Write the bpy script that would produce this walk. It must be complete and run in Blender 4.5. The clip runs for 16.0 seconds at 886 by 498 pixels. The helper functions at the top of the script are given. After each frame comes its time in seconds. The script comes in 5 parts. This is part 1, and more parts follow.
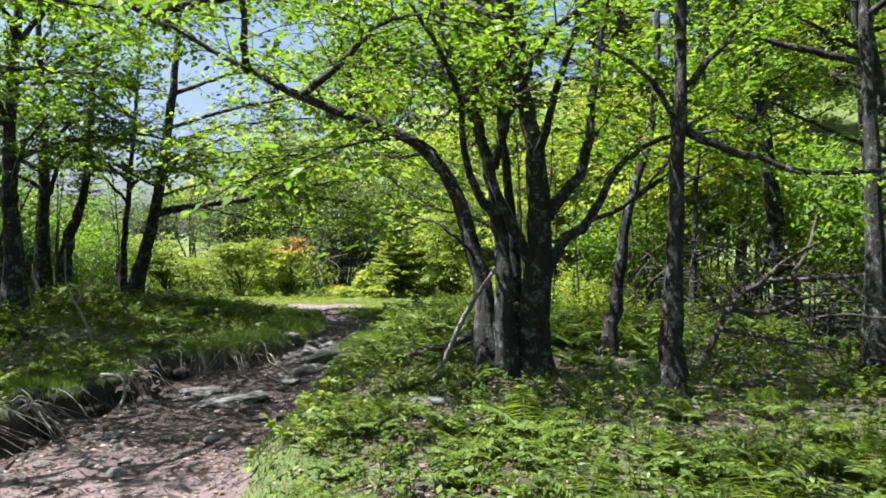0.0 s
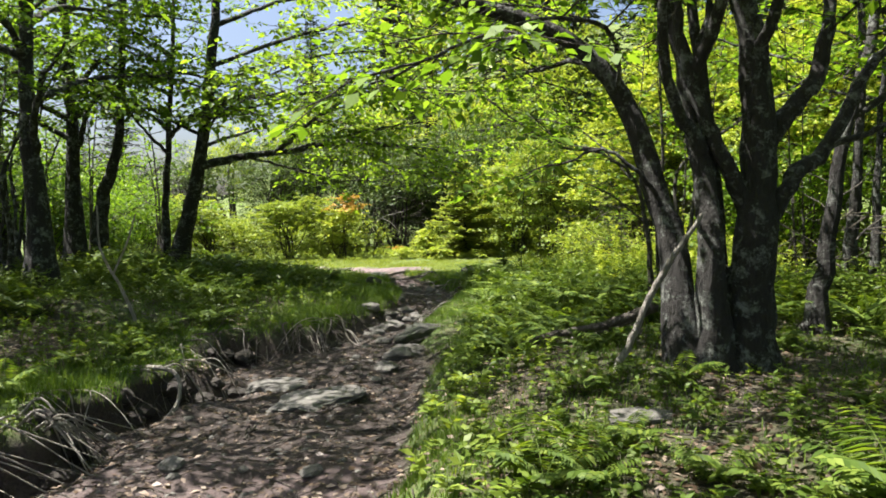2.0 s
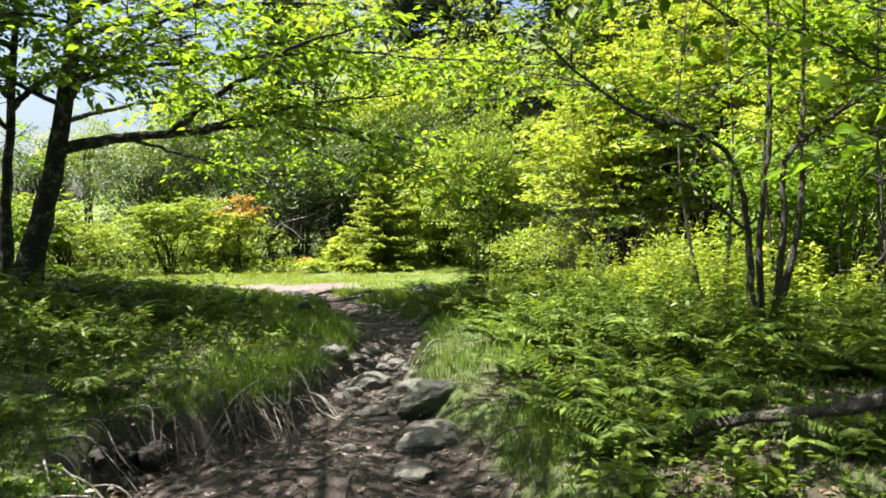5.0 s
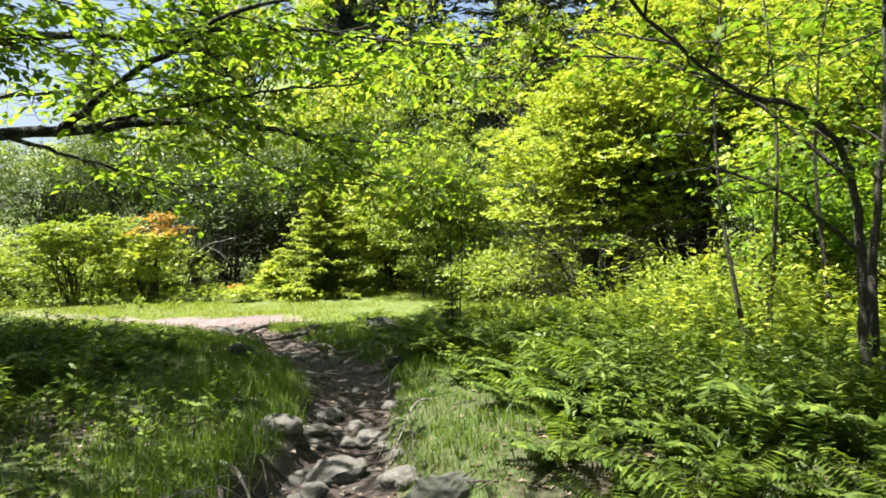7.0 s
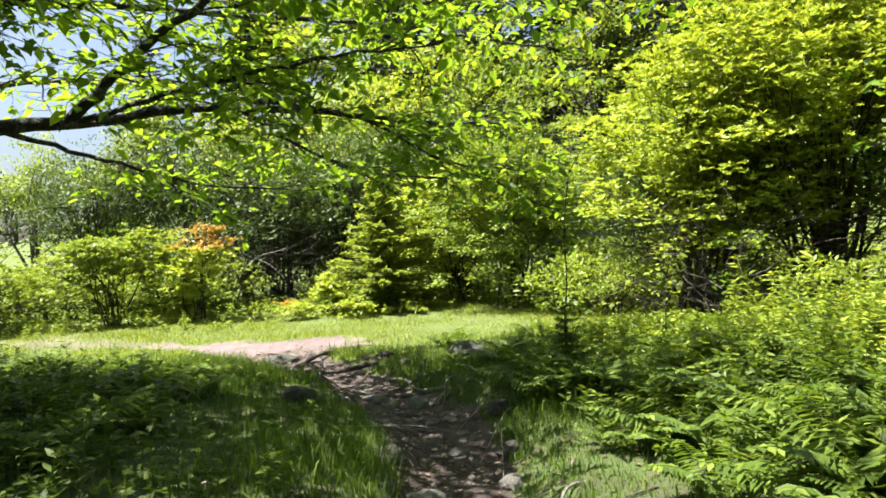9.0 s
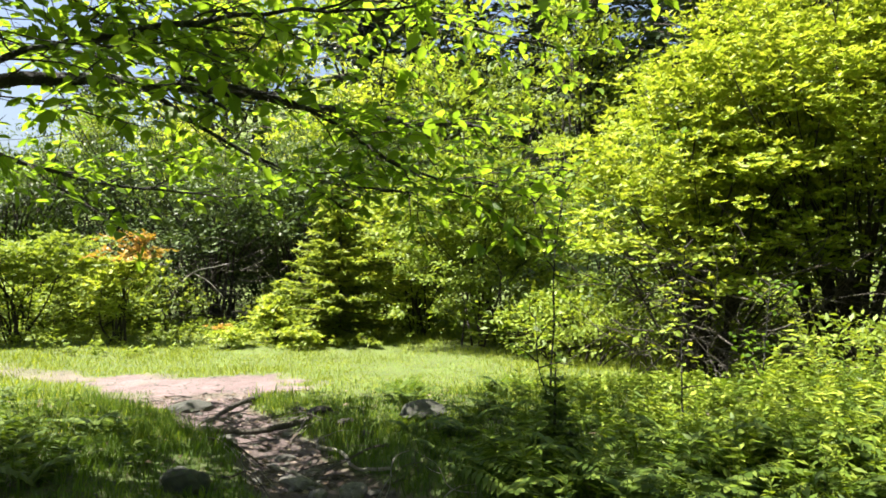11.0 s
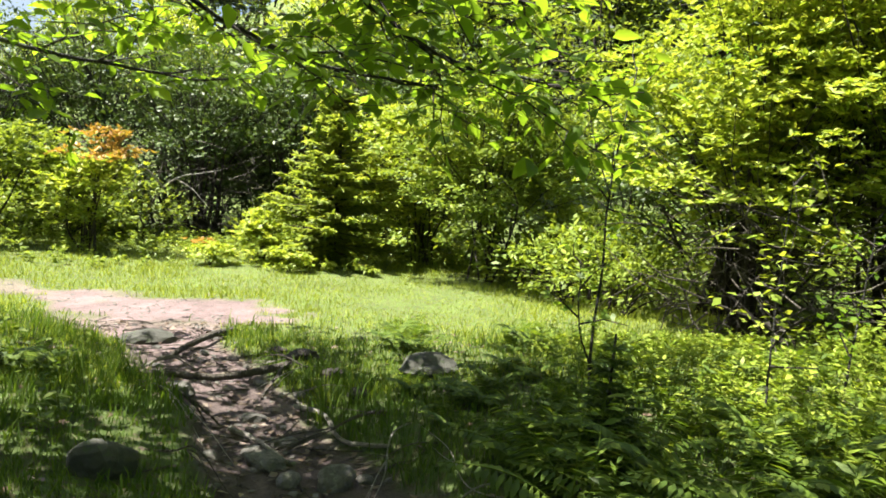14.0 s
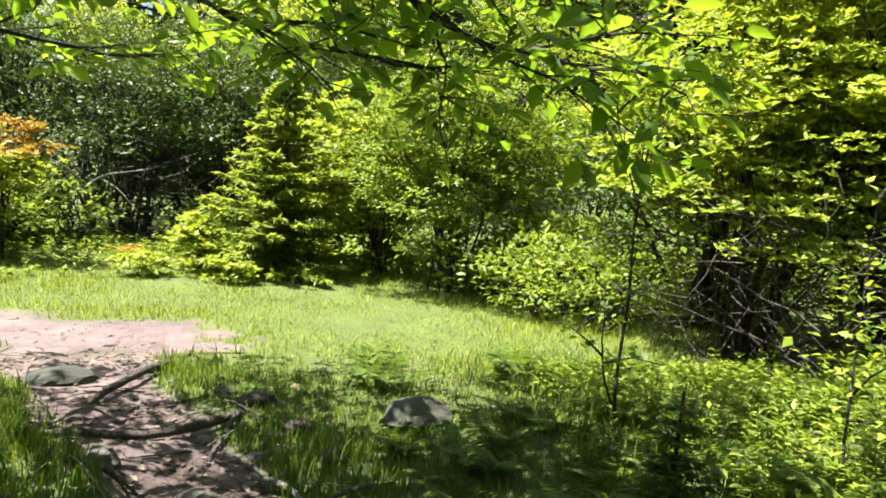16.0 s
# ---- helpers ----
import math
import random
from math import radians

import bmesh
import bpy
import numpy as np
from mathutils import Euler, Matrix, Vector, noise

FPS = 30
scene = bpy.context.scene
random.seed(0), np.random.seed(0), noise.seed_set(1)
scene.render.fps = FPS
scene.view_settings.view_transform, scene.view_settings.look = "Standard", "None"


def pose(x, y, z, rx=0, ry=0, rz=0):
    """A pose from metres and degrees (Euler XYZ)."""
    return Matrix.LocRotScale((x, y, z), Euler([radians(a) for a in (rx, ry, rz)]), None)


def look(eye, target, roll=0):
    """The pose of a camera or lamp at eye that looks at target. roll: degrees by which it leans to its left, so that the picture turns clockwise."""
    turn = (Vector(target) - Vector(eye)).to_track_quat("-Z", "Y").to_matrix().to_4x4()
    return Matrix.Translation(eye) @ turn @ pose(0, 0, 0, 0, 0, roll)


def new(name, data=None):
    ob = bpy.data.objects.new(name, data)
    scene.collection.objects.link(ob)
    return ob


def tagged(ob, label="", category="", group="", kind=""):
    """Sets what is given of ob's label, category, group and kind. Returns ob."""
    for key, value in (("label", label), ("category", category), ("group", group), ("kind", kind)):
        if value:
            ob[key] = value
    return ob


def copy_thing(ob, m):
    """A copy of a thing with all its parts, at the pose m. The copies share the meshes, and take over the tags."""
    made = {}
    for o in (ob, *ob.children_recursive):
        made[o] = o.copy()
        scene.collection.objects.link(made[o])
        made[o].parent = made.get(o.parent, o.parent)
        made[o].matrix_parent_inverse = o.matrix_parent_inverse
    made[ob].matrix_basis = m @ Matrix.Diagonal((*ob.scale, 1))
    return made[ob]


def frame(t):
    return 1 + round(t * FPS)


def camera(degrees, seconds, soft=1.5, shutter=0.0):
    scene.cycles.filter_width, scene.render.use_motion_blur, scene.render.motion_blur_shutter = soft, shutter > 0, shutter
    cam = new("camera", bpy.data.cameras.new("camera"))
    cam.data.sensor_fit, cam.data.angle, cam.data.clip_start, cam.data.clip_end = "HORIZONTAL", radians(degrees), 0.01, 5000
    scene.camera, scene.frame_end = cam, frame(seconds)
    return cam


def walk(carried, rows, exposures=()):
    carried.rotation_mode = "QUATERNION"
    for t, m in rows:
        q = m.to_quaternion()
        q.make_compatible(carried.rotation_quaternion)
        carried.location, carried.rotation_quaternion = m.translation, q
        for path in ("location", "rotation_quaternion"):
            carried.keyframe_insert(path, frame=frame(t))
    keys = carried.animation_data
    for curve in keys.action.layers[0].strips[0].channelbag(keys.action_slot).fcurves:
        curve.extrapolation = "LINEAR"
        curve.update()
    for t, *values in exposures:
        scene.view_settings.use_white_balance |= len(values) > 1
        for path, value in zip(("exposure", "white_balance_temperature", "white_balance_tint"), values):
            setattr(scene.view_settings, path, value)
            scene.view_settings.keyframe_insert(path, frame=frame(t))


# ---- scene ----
cam = camera(62.5, 16.0, soft=1.7)
METRES, EYE, TILT, LEAN, TURN = 13.0, 1.5, 0.0, 0.0, 0.0
ROWS = [
    (0.0, 0.0, 0.0, 0.0, 0.0, -0.0, 0.0),
    (0.5, -0.0148, 0.0369, 0.0024, 3.35, -0.78, 0.35),
    (1.0, -0.0298, 0.0775, 0.0019, 6.36, -1.7, 2.54),
    (1.5, -0.0556, 0.1172, -0.0032, 5.69, -2.66, 1.54),
    (2.0, -0.0767, 0.1603, -0.0083, 2.51, -3.13, 1.05),
    (2.5, -0.0991, 0.2037, -0.0113, 0.44, -3.05, 0.51),
    (3.0, -0.1217, 0.2433, -0.0105, -0.94, -2.74, 0.7),
    (3.5, -0.1339, 0.2786, -0.0092, -2.18, -2.66, 0.68),
    (6.0, -0.1889, 0.4474, -0.0135, -11.81, -2.4, 0.44),
    (6.5, -0.1865, 0.4831, -0.0112, -13.07, -1.7, 0.42),
    (7.0, -0.1865, 0.5212, -0.0138, -13.29, -1.08, 0.85),
    (7.5, -0.1874, 0.5579, -0.013, -12.28, -0.58, 1.57),
    (8.0, -0.1871, 0.5897, -0.0121, -9.08, -0.67, 2.56),
    (8.5, -0.1945, 0.6239, -0.0136, -9.13, -0.72, 3.01),
    (11.0, -0.1705, 0.7744, -0.0059, -12.33, 0.97, -0.6),
    (11.5, -0.1661, 0.7907, -0.0067, -10.05, 1.21, -0.76),
    (12.0, -0.1676, 0.8118, -0.0049, -8.3, 0.77, -0.98),
    (12.5, -0.1608, 0.8299, -0.0052, -7.84, -0.41, -1.56),
    (13.0, -0.1546, 0.8414, -0.0055, -8.76, -2.05, -2.64),
    (13.5, -0.1589, 0.8554, -0.0088, -10.33, -3.72, -3.84),
    (14.0, -0.1619, 0.8695, -0.0094, -12.37, -4.84, -4.62),
    (14.5, -0.1554, 0.8893, -0.0122, -13.77, -5.35, -4.36),
    (15.0, -0.1499, 0.9079, -0.0097, -13.95, -5.57, -3.45),
    (15.5, -0.1577, 0.9236, -0.0109, -14.53, -5.22, -4.16),
    (16.0, -0.1694, 0.9408, -0.008, -17.36, -4.43, -5.1),
]
walk(cam, [(t, pose(0, 0, EYE, TILT, LEAN, TURN) @ pose(METRES * x, METRES * y, METRES * z, 90 + pitch, roll, yaw)) for t, x, y, z, yaw, pitch, roll in ROWS],
     exposures=[(0.0, 2.0, 5700, 16), (2.0, 2.04, 6200, 13), (3.5, 2.26, 6300, 11), (6.0, 2.3, 6250, 11), (7.5, 2.24, 6250, 11), (11.0, 2.22, 6350, 11), (13.0, 2.24, 6350, 11), (16.0, 2.22, 6250, 11)])

# ---- light: a high summer sun over a clearing, blue sky ----
SUN_ELEV, SUN_AZ = radians(64), radians(-84)      # azimuth from +y, towards +x
world = bpy.data.worlds.new("sky")
scene.world = world
world.use_nodes = True
wn = world.node_tree
sky = wn.nodes.new("ShaderNodeTexSky")
sky.sky_type, sky.sun_disc = "NISHITA", False
sky.dust_density = 4.0
sky.sun_elevation, sky.sun_rotation = SUN_ELEV, SUN_AZ
wn.links.new(sky.outputs[0], wn.nodes["Background"].inputs[0])
wn.nodes["Background"].inputs[1].default_value = 0.05
sun = new("sun", bpy.data.lights.new("sun", "SUN"))
sun.data.energy, sun.data.angle, sun.data.color = 5.0, radians(0.55), (1.0, 0.94, 0.82)
sun_dir = Vector((math.sin(SUN_AZ) * math.cos(SUN_ELEV), math.cos(SUN_AZ) * math.cos(SUN_ELEV), math.sin(SUN_ELEV)))
sun.matrix_world = look(sun_dir * 60, (0, 0, 0))


# ---- materials ----
def shader(name):
    m = bpy.data.materials.new(name)
    m.use_nodes = True
    nt = m.node_tree
    return m, nt, nt.nodes["Principled BSDF"], nt.nodes["Material Output"]


def node(nt, kind, **settings):
    n = nt.nodes.new(kind)
    for key, value in settings.items():
        n.inputs[key].default_value = value
    return n


def ramp(nt, fac, *stops):
    r = nt.nodes.new("ShaderNodeValToRGB")
    e = r.color_ramp.elements
    while len(e) < len(stops):
        e.new(0.5)
    for el, (p, c) in zip(e, stops):
        el.position, el.color = p, (*c, 1)
    nt.links.new(fac, r.inputs[0])
    return r.outputs[0]


def noise_tex(nt, scale, detail=4.0, rough=0.6, stretch=None):
    co = nt.nodes.new("ShaderNodeTexCoord").outputs["Object"]
    if stretch:
        mp = nt.nodes.new("ShaderNodeMapping")
        mp.inputs["Scale"].default_value = stretch
        nt.links.new(co, mp.inputs[0])
        co = mp.outputs[0]
    n = node(nt, "ShaderNodeTexNoise", Scale=scale, Detail=detail, Roughness=rough)
    nt.links.new(co, n.inputs["Vector"])
    return n.outputs[0]


def mixed(nt, fac, a, b, mode="MIX"):
    m = nt.nodes.new("ShaderNodeMix")
    m.data_type, m.blend_type = "RGBA", mode
    for s, v in ((m.inputs[0], fac), (m.inputs[6], a), (m.inputs[7], b)):
        if isinstance(v, (int, float)):
            s.default_value = v
        elif isinstance(v, tuple):
            s.default_value = (*v, 1)
        else:
            nt.links.new(v, s)
    return m.outputs[2]


def bumped(nt, bsdf, height, strength, distance=0.02):
    b = node(nt, "ShaderNodeBump", Strength=strength, Distance=distance)
    nt.links.new(height, b.inputs["Height"])
    nt.links.new(b.outputs[0], bsdf.inputs["Normal"])


def leaf_material(name, dark, mid, light, through_share=0.45, rough=0.5, clear=(1.0, 1.0, 0.34)):
    """Leaves: each takes its own tint; light shines through the blade."""
    m, nt, bsdf, out = shader(name)
    rnd = nt.nodes.new("ShaderNodeNewGeometry").outputs["Random Per Island"]
    col = ramp(nt, rnd, (0.0, dark), (0.5, mid), (1.0, light))
    patch = noise_tex(nt, 1.3, 2.0)
    col = mixed(nt, ramp(nt, patch, (0.35, (0, 0, 0)), (0.65, (0.45, 0.45, 0.45))), col, dark)
    nt.links.new(col, bsdf.inputs["Base Color"])
    bsdf.inputs["Roughness"].default_value = rough
    bsdf.inputs["Specular IOR Level"].default_value = 0.35
    tr = nt.nodes.new("ShaderNodeBsdfTranslucent")
    nt.links.new(mixed(nt, 1.0, col, clear, "MULTIPLY"), tr.inputs[0])
    mx = nt.nodes.new("ShaderNodeMixShader")
    mx.inputs[0].default_value = through_share
    nt.links.new(bsdf.outputs[0], mx.inputs[1])
    nt.links.new(tr.outputs[0], mx.inputs[2])
    nt.links.new(mx.outputs[0], out.inputs[0])
    return m


def bark_material(name, dark, light, lichen, amount):
    """Furrowed bark: long fissures, fine grain and crusts of lichen."""
    m, nt, bsdf, out = shader(name)
    furrow = noise_tex(nt, 30, 5, 0.65, (1.0, 1.0, 0.22))
    grain = noise_tex(nt, 60, 5, 0.7, (1.0, 1.0, 0.5))
    spots, speck = noise_tex(nt, 7, 6, 0.75), noise_tex(nt, 24, 4, 0.7)
    col = mixed(nt, 0.45, ramp(nt, furrow, (0.36, dark), (0.66, light)), ramp(nt, grain, (0.3, dark), (0.75, light)))
    crust = mixed(nt, 1.0, ramp(nt, spots, (0.56 - amount, (0, 0, 0)), (0.64 - amount, (1, 1, 1))), ramp(nt, speck, (0.38, (0.1, 0.1, 0.1)), (0.58, (0.9, 0.9, 0.9))), "MULTIPLY")
    col = mixed(nt, crust, col, lichen)
    nt.links.new(col, bsdf.inputs["Base Color"])
    bsdf.inputs["Roughness"].default_value = 0.88
    bumped(nt, bsdf, mixed(nt, 0.3, furrow, grain), 1.0, 0.12)
    return m


def rock_material(name, a, b, lichen):
    m, nt, bsdf, out = shader(name)
    n1, n2 = noise_tex(nt, 6, 8, 0.65), noise_tex(nt, 30, 5, 0.7)
    col = mixed(nt, 0.5, ramp(nt, n1, (0.3, a), (0.7, b)), ramp(nt, n2, (0.3, a), (0.75, b)))
    col = mixed(nt, ramp(nt, noise_tex(nt, 4.2, 3), (0.55, (0, 0, 0)), (0.66, (0.6, 0.6, 0.6))), col, lichen)
    nt.links.new(col, bsdf.inputs["Base Color"])
    bsdf.inputs["Roughness"].default_value = 0.8
    bumped(nt, bsdf, n2, 0.6, 0.02)
    return m


def ground_material():
    """Bare trodden soil with leaf litter on the trail, mossy turf elsewhere; the attribute soil says which."""
    m, nt, bsdf, out = shader("forest_ground")
    soil = nt.nodes.new("ShaderNodeAttribute")
    soil.attribute_name = "soil"
    # dry: pinkish dry earth, with the sunny stretches' light put into the colour
    dry = nt.nodes.new("ShaderNodeAttribute")
    dry.attribute_name = "dry"
    n1, n2, n3 = noise_tex(nt, 2.2, 6, 0.65), noise_tex(nt, 14, 6, 0.7), noise_tex(nt, 55, 4, 0.7)
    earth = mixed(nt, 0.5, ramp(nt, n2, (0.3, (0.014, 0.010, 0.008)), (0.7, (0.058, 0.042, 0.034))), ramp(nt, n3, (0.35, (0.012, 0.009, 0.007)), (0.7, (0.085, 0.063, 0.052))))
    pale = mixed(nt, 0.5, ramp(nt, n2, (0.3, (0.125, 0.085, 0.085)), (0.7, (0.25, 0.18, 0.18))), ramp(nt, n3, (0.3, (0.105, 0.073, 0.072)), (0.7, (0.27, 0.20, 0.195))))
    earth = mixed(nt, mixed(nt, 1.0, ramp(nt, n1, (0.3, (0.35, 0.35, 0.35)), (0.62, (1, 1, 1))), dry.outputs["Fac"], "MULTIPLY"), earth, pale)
    moss = mixed(nt, 0.5, ramp(nt, n2, (0.3, (0.028, 0.040, 0.010)), (0.7, (0.085, 0.135, 0.018))), mixed(nt, dry.outputs["Fac"], ramp(nt, n1, (0.4, (0.040, 0.032, 0.020)), (0.6, (0.045, 0.085, 0.016))), ramp(nt, n1, (0.35, (0.075, 0.115, 0.018)), (0.65, (0.13, 0.19, 0.028)))))
    vor = node(nt, "ShaderNodeTexVoronoi", Scale=38.0)
    nt.links.new(nt.nodes.new("ShaderNodeTexCoord").outputs["Object"], vor.inputs["Vector"])
    litter = mixed(nt, ramp(nt, vor.outputs["Color"], (0.66, (0, 0, 0)), (0.70, (0.5, 0.5, 0.5))), moss, (0.085, 0.058, 0.036))
    under = nt.nodes.new("ShaderNodeAttribute")
    under.attribute_name = "woods"
    duff = mixed(nt, 0.5, ramp(nt, n2, (0.3, (0.014, 0.011, 0.007)), (0.7, (0.062, 0.046, 0.031))), ramp(nt, n3, (0.35, (0.013, 0.010, 0.006)), (0.7, (0.09, 0.068, 0.046))))
    litter = mixed(nt, mixed(nt, 1.0, under.outputs["Fac"], (0.85, 0.85, 0.85), "MULTIPLY"), litter, duff)
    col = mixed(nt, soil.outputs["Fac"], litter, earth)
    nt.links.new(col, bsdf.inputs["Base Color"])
    bsdf.inputs["Roughness"].default_value = 0.95
    bumped(nt, bsdf, n3, 0.8, 0.03)
    return m


LEAF = leaf_material("broad_leaf", (0.072, 0.135, 0.014), (0.135, 0.24, 0.024), (0.225, 0.34, 0.042), 0.62)
# brighter copy of broad_leaf: sunlight on the leaves is put into its colours
LEAF_SUNLIT = leaf_material("sunlit_broad_leaf", (0.085, 0.155, 0.016), (0.15, 0.25, 0.024), (0.23, 0.34, 0.04), 0.66, 0.45, (1.45, 1.36, 0.55))
LEAF_YELLOW = leaf_material("sunny_shrub_leaf", (0.18, 0.26, 0.026), (0.29, 0.37, 0.042), (0.43, 0.47, 0.09), 0.42, 0.5, (1.25, 1.15, 0.5))
LEAF_MID = leaf_material("thicket_leaf", (0.115, 0.175, 0.02), (0.19, 0.265, 0.034), (0.29, 0.36, 0.06), 0.48, 0.5, (1.2, 1.1, 0.5))
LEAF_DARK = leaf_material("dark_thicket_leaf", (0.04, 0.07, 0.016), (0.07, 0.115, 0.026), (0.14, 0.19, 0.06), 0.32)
LEAF_ORANGE = leaf_material("new_red_leaf", (0.20, 0.17, 0.03), (0.42, 0.22, 0.07), (0.52, 0.30, 0.12), 0.4)
NEEDLE = leaf_material("conifer_needle", (0.012, 0.024, 0.010), (0.025, 0.045, 0.018), (0.05, 0.075, 0.03), 0.12)
NEEDLE_LIGHT = leaf_material("young_conifer_needle", (0.13, 0.19, 0.03), (0.24, 0.31, 0.05), (0.36, 0.42, 0.085), 0.5, 0.5, (1.3, 1.2, 0.5))
NEEDLE_YOUNG = leaf_material("spruce_sapling_needle", (0.04, 0.075, 0.014), (0.08, 0.13, 0.022), (0.14, 0.20, 0.035), 0.3)
GRASS = leaf_material("grass_blade", (0.095, 0.15, 0.014), (0.19, 0.265, 0.022), (0.34, 0.39, 0.06), 0.42)
# lighter copy of grass_blade: the clearing's sunlight is put into the colour
GRASS_SUNLIT = leaf_material("sunlit_grass_blade", (0.15, 0.20, 0.024), (0.27, 0.335, 0.04), (0.42, 0.45, 0.09), 0.42)
# darker copy of grass_blade: shade along the banks is put into the colour
GRASS_SHADED = leaf_material("shaded_grass_blade", (0.05, 0.097, 0.013), (0.10, 0.168, 0.018), (0.175, 0.245, 0.036), 0.4)
FERN = leaf_material("fern_frond", (0.056, 0.098, 0.014), (0.11, 0.172, 0.022), (0.20, 0.26, 0.04), 0.48)
LITTER = leaf_material("dry_leaf", (0.045, 0.028, 0.018), (0.12, 0.08, 0.052), (0.30, 0.24, 0.19), 0.15)
BARK = bark_material("bark", (0.006, 0.005, 0.0045), (0.036, 0.032, 0.027), (0.20, 0.215, 0.19), 0.05)
BARK_THIN = bark_material("twig_bark", (0.018, 0.014, 0.010), (0.055, 0.043, 0.033), (0.11, 0.10, 0.085), 0.0)
BARK_YOUNG = bark_material("young_grey_bark", (0.025, 0.021, 0.016), (0.085, 0.075, 0.058), (0.17, 0.17, 0.135), 0.02)
DEADWOOD = bark_material("grey_deadwood", (0.17, 0.15, 0.125), (0.40, 0.37, 0.32), (0.12, 0.115, 0.085), 0.0)
ROOT = bark_material("root_bark", (0.040, 0.033, 0.026), (0.135, 0.115, 0.092), (0.22, 0.20, 0.17), 0.0)
ROCK = rock_material("grey_rock", (0.045, 0.042, 0.037), (0.155, 0.145, 0.128), (0.20, 0.20, 0.165))
ROCK_MOSS = rock_material("mossy_rock", (0.022, 0.023, 0.018), (0.078, 0.078, 0.062), (0.045, 0.075, 0.016))
CLOD = rock_material("dark_earth_clod", (0.010, 0.0075, 0.006), (0.042, 0.031, 0.024), (0.022, 0.026, 0.010))
GROUND = ground_material()


# ---- geometry helpers ----
class Geo:
    """Gathers vertices and faces as arrays, then makes one mesh of them."""

    def __init__(self):
        self.v, self.f, self.n = [], [], 0

    def add(self, verts, faces):
        self.v.append(np.asarray(verts, float).reshape(-1, 3))
        self.f.append(np.asarray(faces, int) + self.n)
        self.n += len(self.v[-1])

    def mesh(self, name, smooth=True):
        me = bpy.data.meshes.new(name)
        if not self.v:
            return me
        v = np.concatenate(self.v)
        me.vertices.add(len(v))
        me.vertices.foreach_set("co", v.ravel())
        loops = np.concatenate([f.ravel() for f in self.f])
        sizes = np.concatenate([np.full(len(f), f.shape[1]) for f in self.f])
        me.loops.add(len(loops))
        me.loops.foreach_set("vertex_index", loops)
        me.polygons.add(len(sizes))
        me.polygons.foreach_set("loop_start", np.concatenate([[0], np.cumsum(sizes)[:-1]]))
        me.polygons.foreach_set("use_smooth", np.full(len(sizes), smooth))
        me.update(calc_edges=True)
        return me

    def tube(self, pts, radii, sides=6, lump=0.0, rng=None):
        pts = np.asarray(pts, float)
        n = len(pts)
        radii = np.broadcast_to(np.asarray(radii, float), (n,))
        tan = np.gradient(pts, axis=0)
        tan /= np.linalg.norm(tan, axis=1)[:, None] + 1e-9
        ref = np.where(np.abs(tan[:, 2:3]) > 0.9, np.array([[1.0, 0, 0]]), np.array([[0, 0, 1.0]]))
        ref = np.tile(ref[0], (n, 1))
        a = np.cross(tan, ref)
        a /= np.linalg.norm(a, axis=1)[:, None] + 1e-9
        b = np.cross(tan, a)
        ang = np.linspace(0, 2 * np.pi, sides, endpoint=False)
        rr = radii[:, None] * np.ones((n, sides))
        if lump and rng is not None:
            rr = rr * (1 + lump * (rng.random((n, sides)) - 0.5) + lump * 0.8 * np.sin(2 * ang + rng.random() * 6)[None, :])
        ring = pts[:, None, :] + rr[..., None] * (np.cos(ang)[None, :, None] * a[:, None, :] + np.sin(ang)[None, :, None] * b[:, None, :])
        i = np.arange(n - 1)[:, None] * sides
        j = np.arange(sides)[None, :]
        k = (j + 1) % sides
        q = np.stack([i + j, i + k, i + sides + k, i + sides + j], -1).reshape(-1, 4)
        self.add(np.concatenate([ring.reshape(-1, 3), pts[-1:] + tan[-1:] * radii[-1]]), q)
        tip = len(ring.reshape(-1, 3))
        base = (n - 1) * sides
        self.f.append(np.stack([base + j[0], base + k[0], np.full(sides, tip)], -1) + self.n - tip - 1)

    def leaves(self, p, d, nrm, length, width, fine=False):
        p, d, nrm = (np.asarray(x, float) for x in (p, d, nrm))
        d = d / (np.linalg.norm(d, axis=1)[:, None] + 1e-9)
        s = np.cross(d, nrm)
        s /= np.linalg.norm(s, axis=1)[:, None] + 1e-9
        nn = np.cross(s, d)
        L = np.broadcast_to(np.asarray(length, float), (len(p),))[:, None]
        W = np.broadcast_to(np.asarray(width, float), (len(p),))[:, None]
        c = np.arange(len(p))[:, None]
        if fine:
            v = np.stack([p, p + 0.28 * L * d + 0.46 * W * s + 0.10 * W * nn, p + 0.66 * L * d + 0.38 * W * s + 0.06 * W * nn, p + L * d - 0.12 * L * nn,
                          p + 0.66 * L * d - 0.38 * W * s + 0.06 * W * nn, p + 0.28 * L * d - 0.46 * W * s + 0.10 * W * nn], 1)
            self.add(v.reshape(-1, 3), np.concatenate([c * 6 + np.array([[0, 1, 2, 3]]), c * 6 + np.array([[0, 3, 4, 5]])]))
        else:
            v = np.stack([p, p + 0.45 * L * d + 0.5 * W * s + 0.08 * W * nn, p + L * d - 0.1 * L * nn, p + 0.45 * L * d - 0.5 * W * s + 0.08 * W * nn], 1)
            self.add(v.reshape(-1, 3), c * 4 + np.array([[0, 1, 2, 3]]))


def part(name, geo, material, parent, label=""):
    me = geo.mesh(name) if isinstance(geo, Geo) else geo
    if not me.materials:
        me.materials.append(material)
    ob = new(name, me)
    ob.parent = parent
    return tagged(ob, label)


def thing(name, x, y, z, label, category, group="", kind=""):
    ob = new(name)
    ob.location = (x, y, z)
    ob.empty_display_size = 0.2
    return tagged(ob, label, category, group, kind)


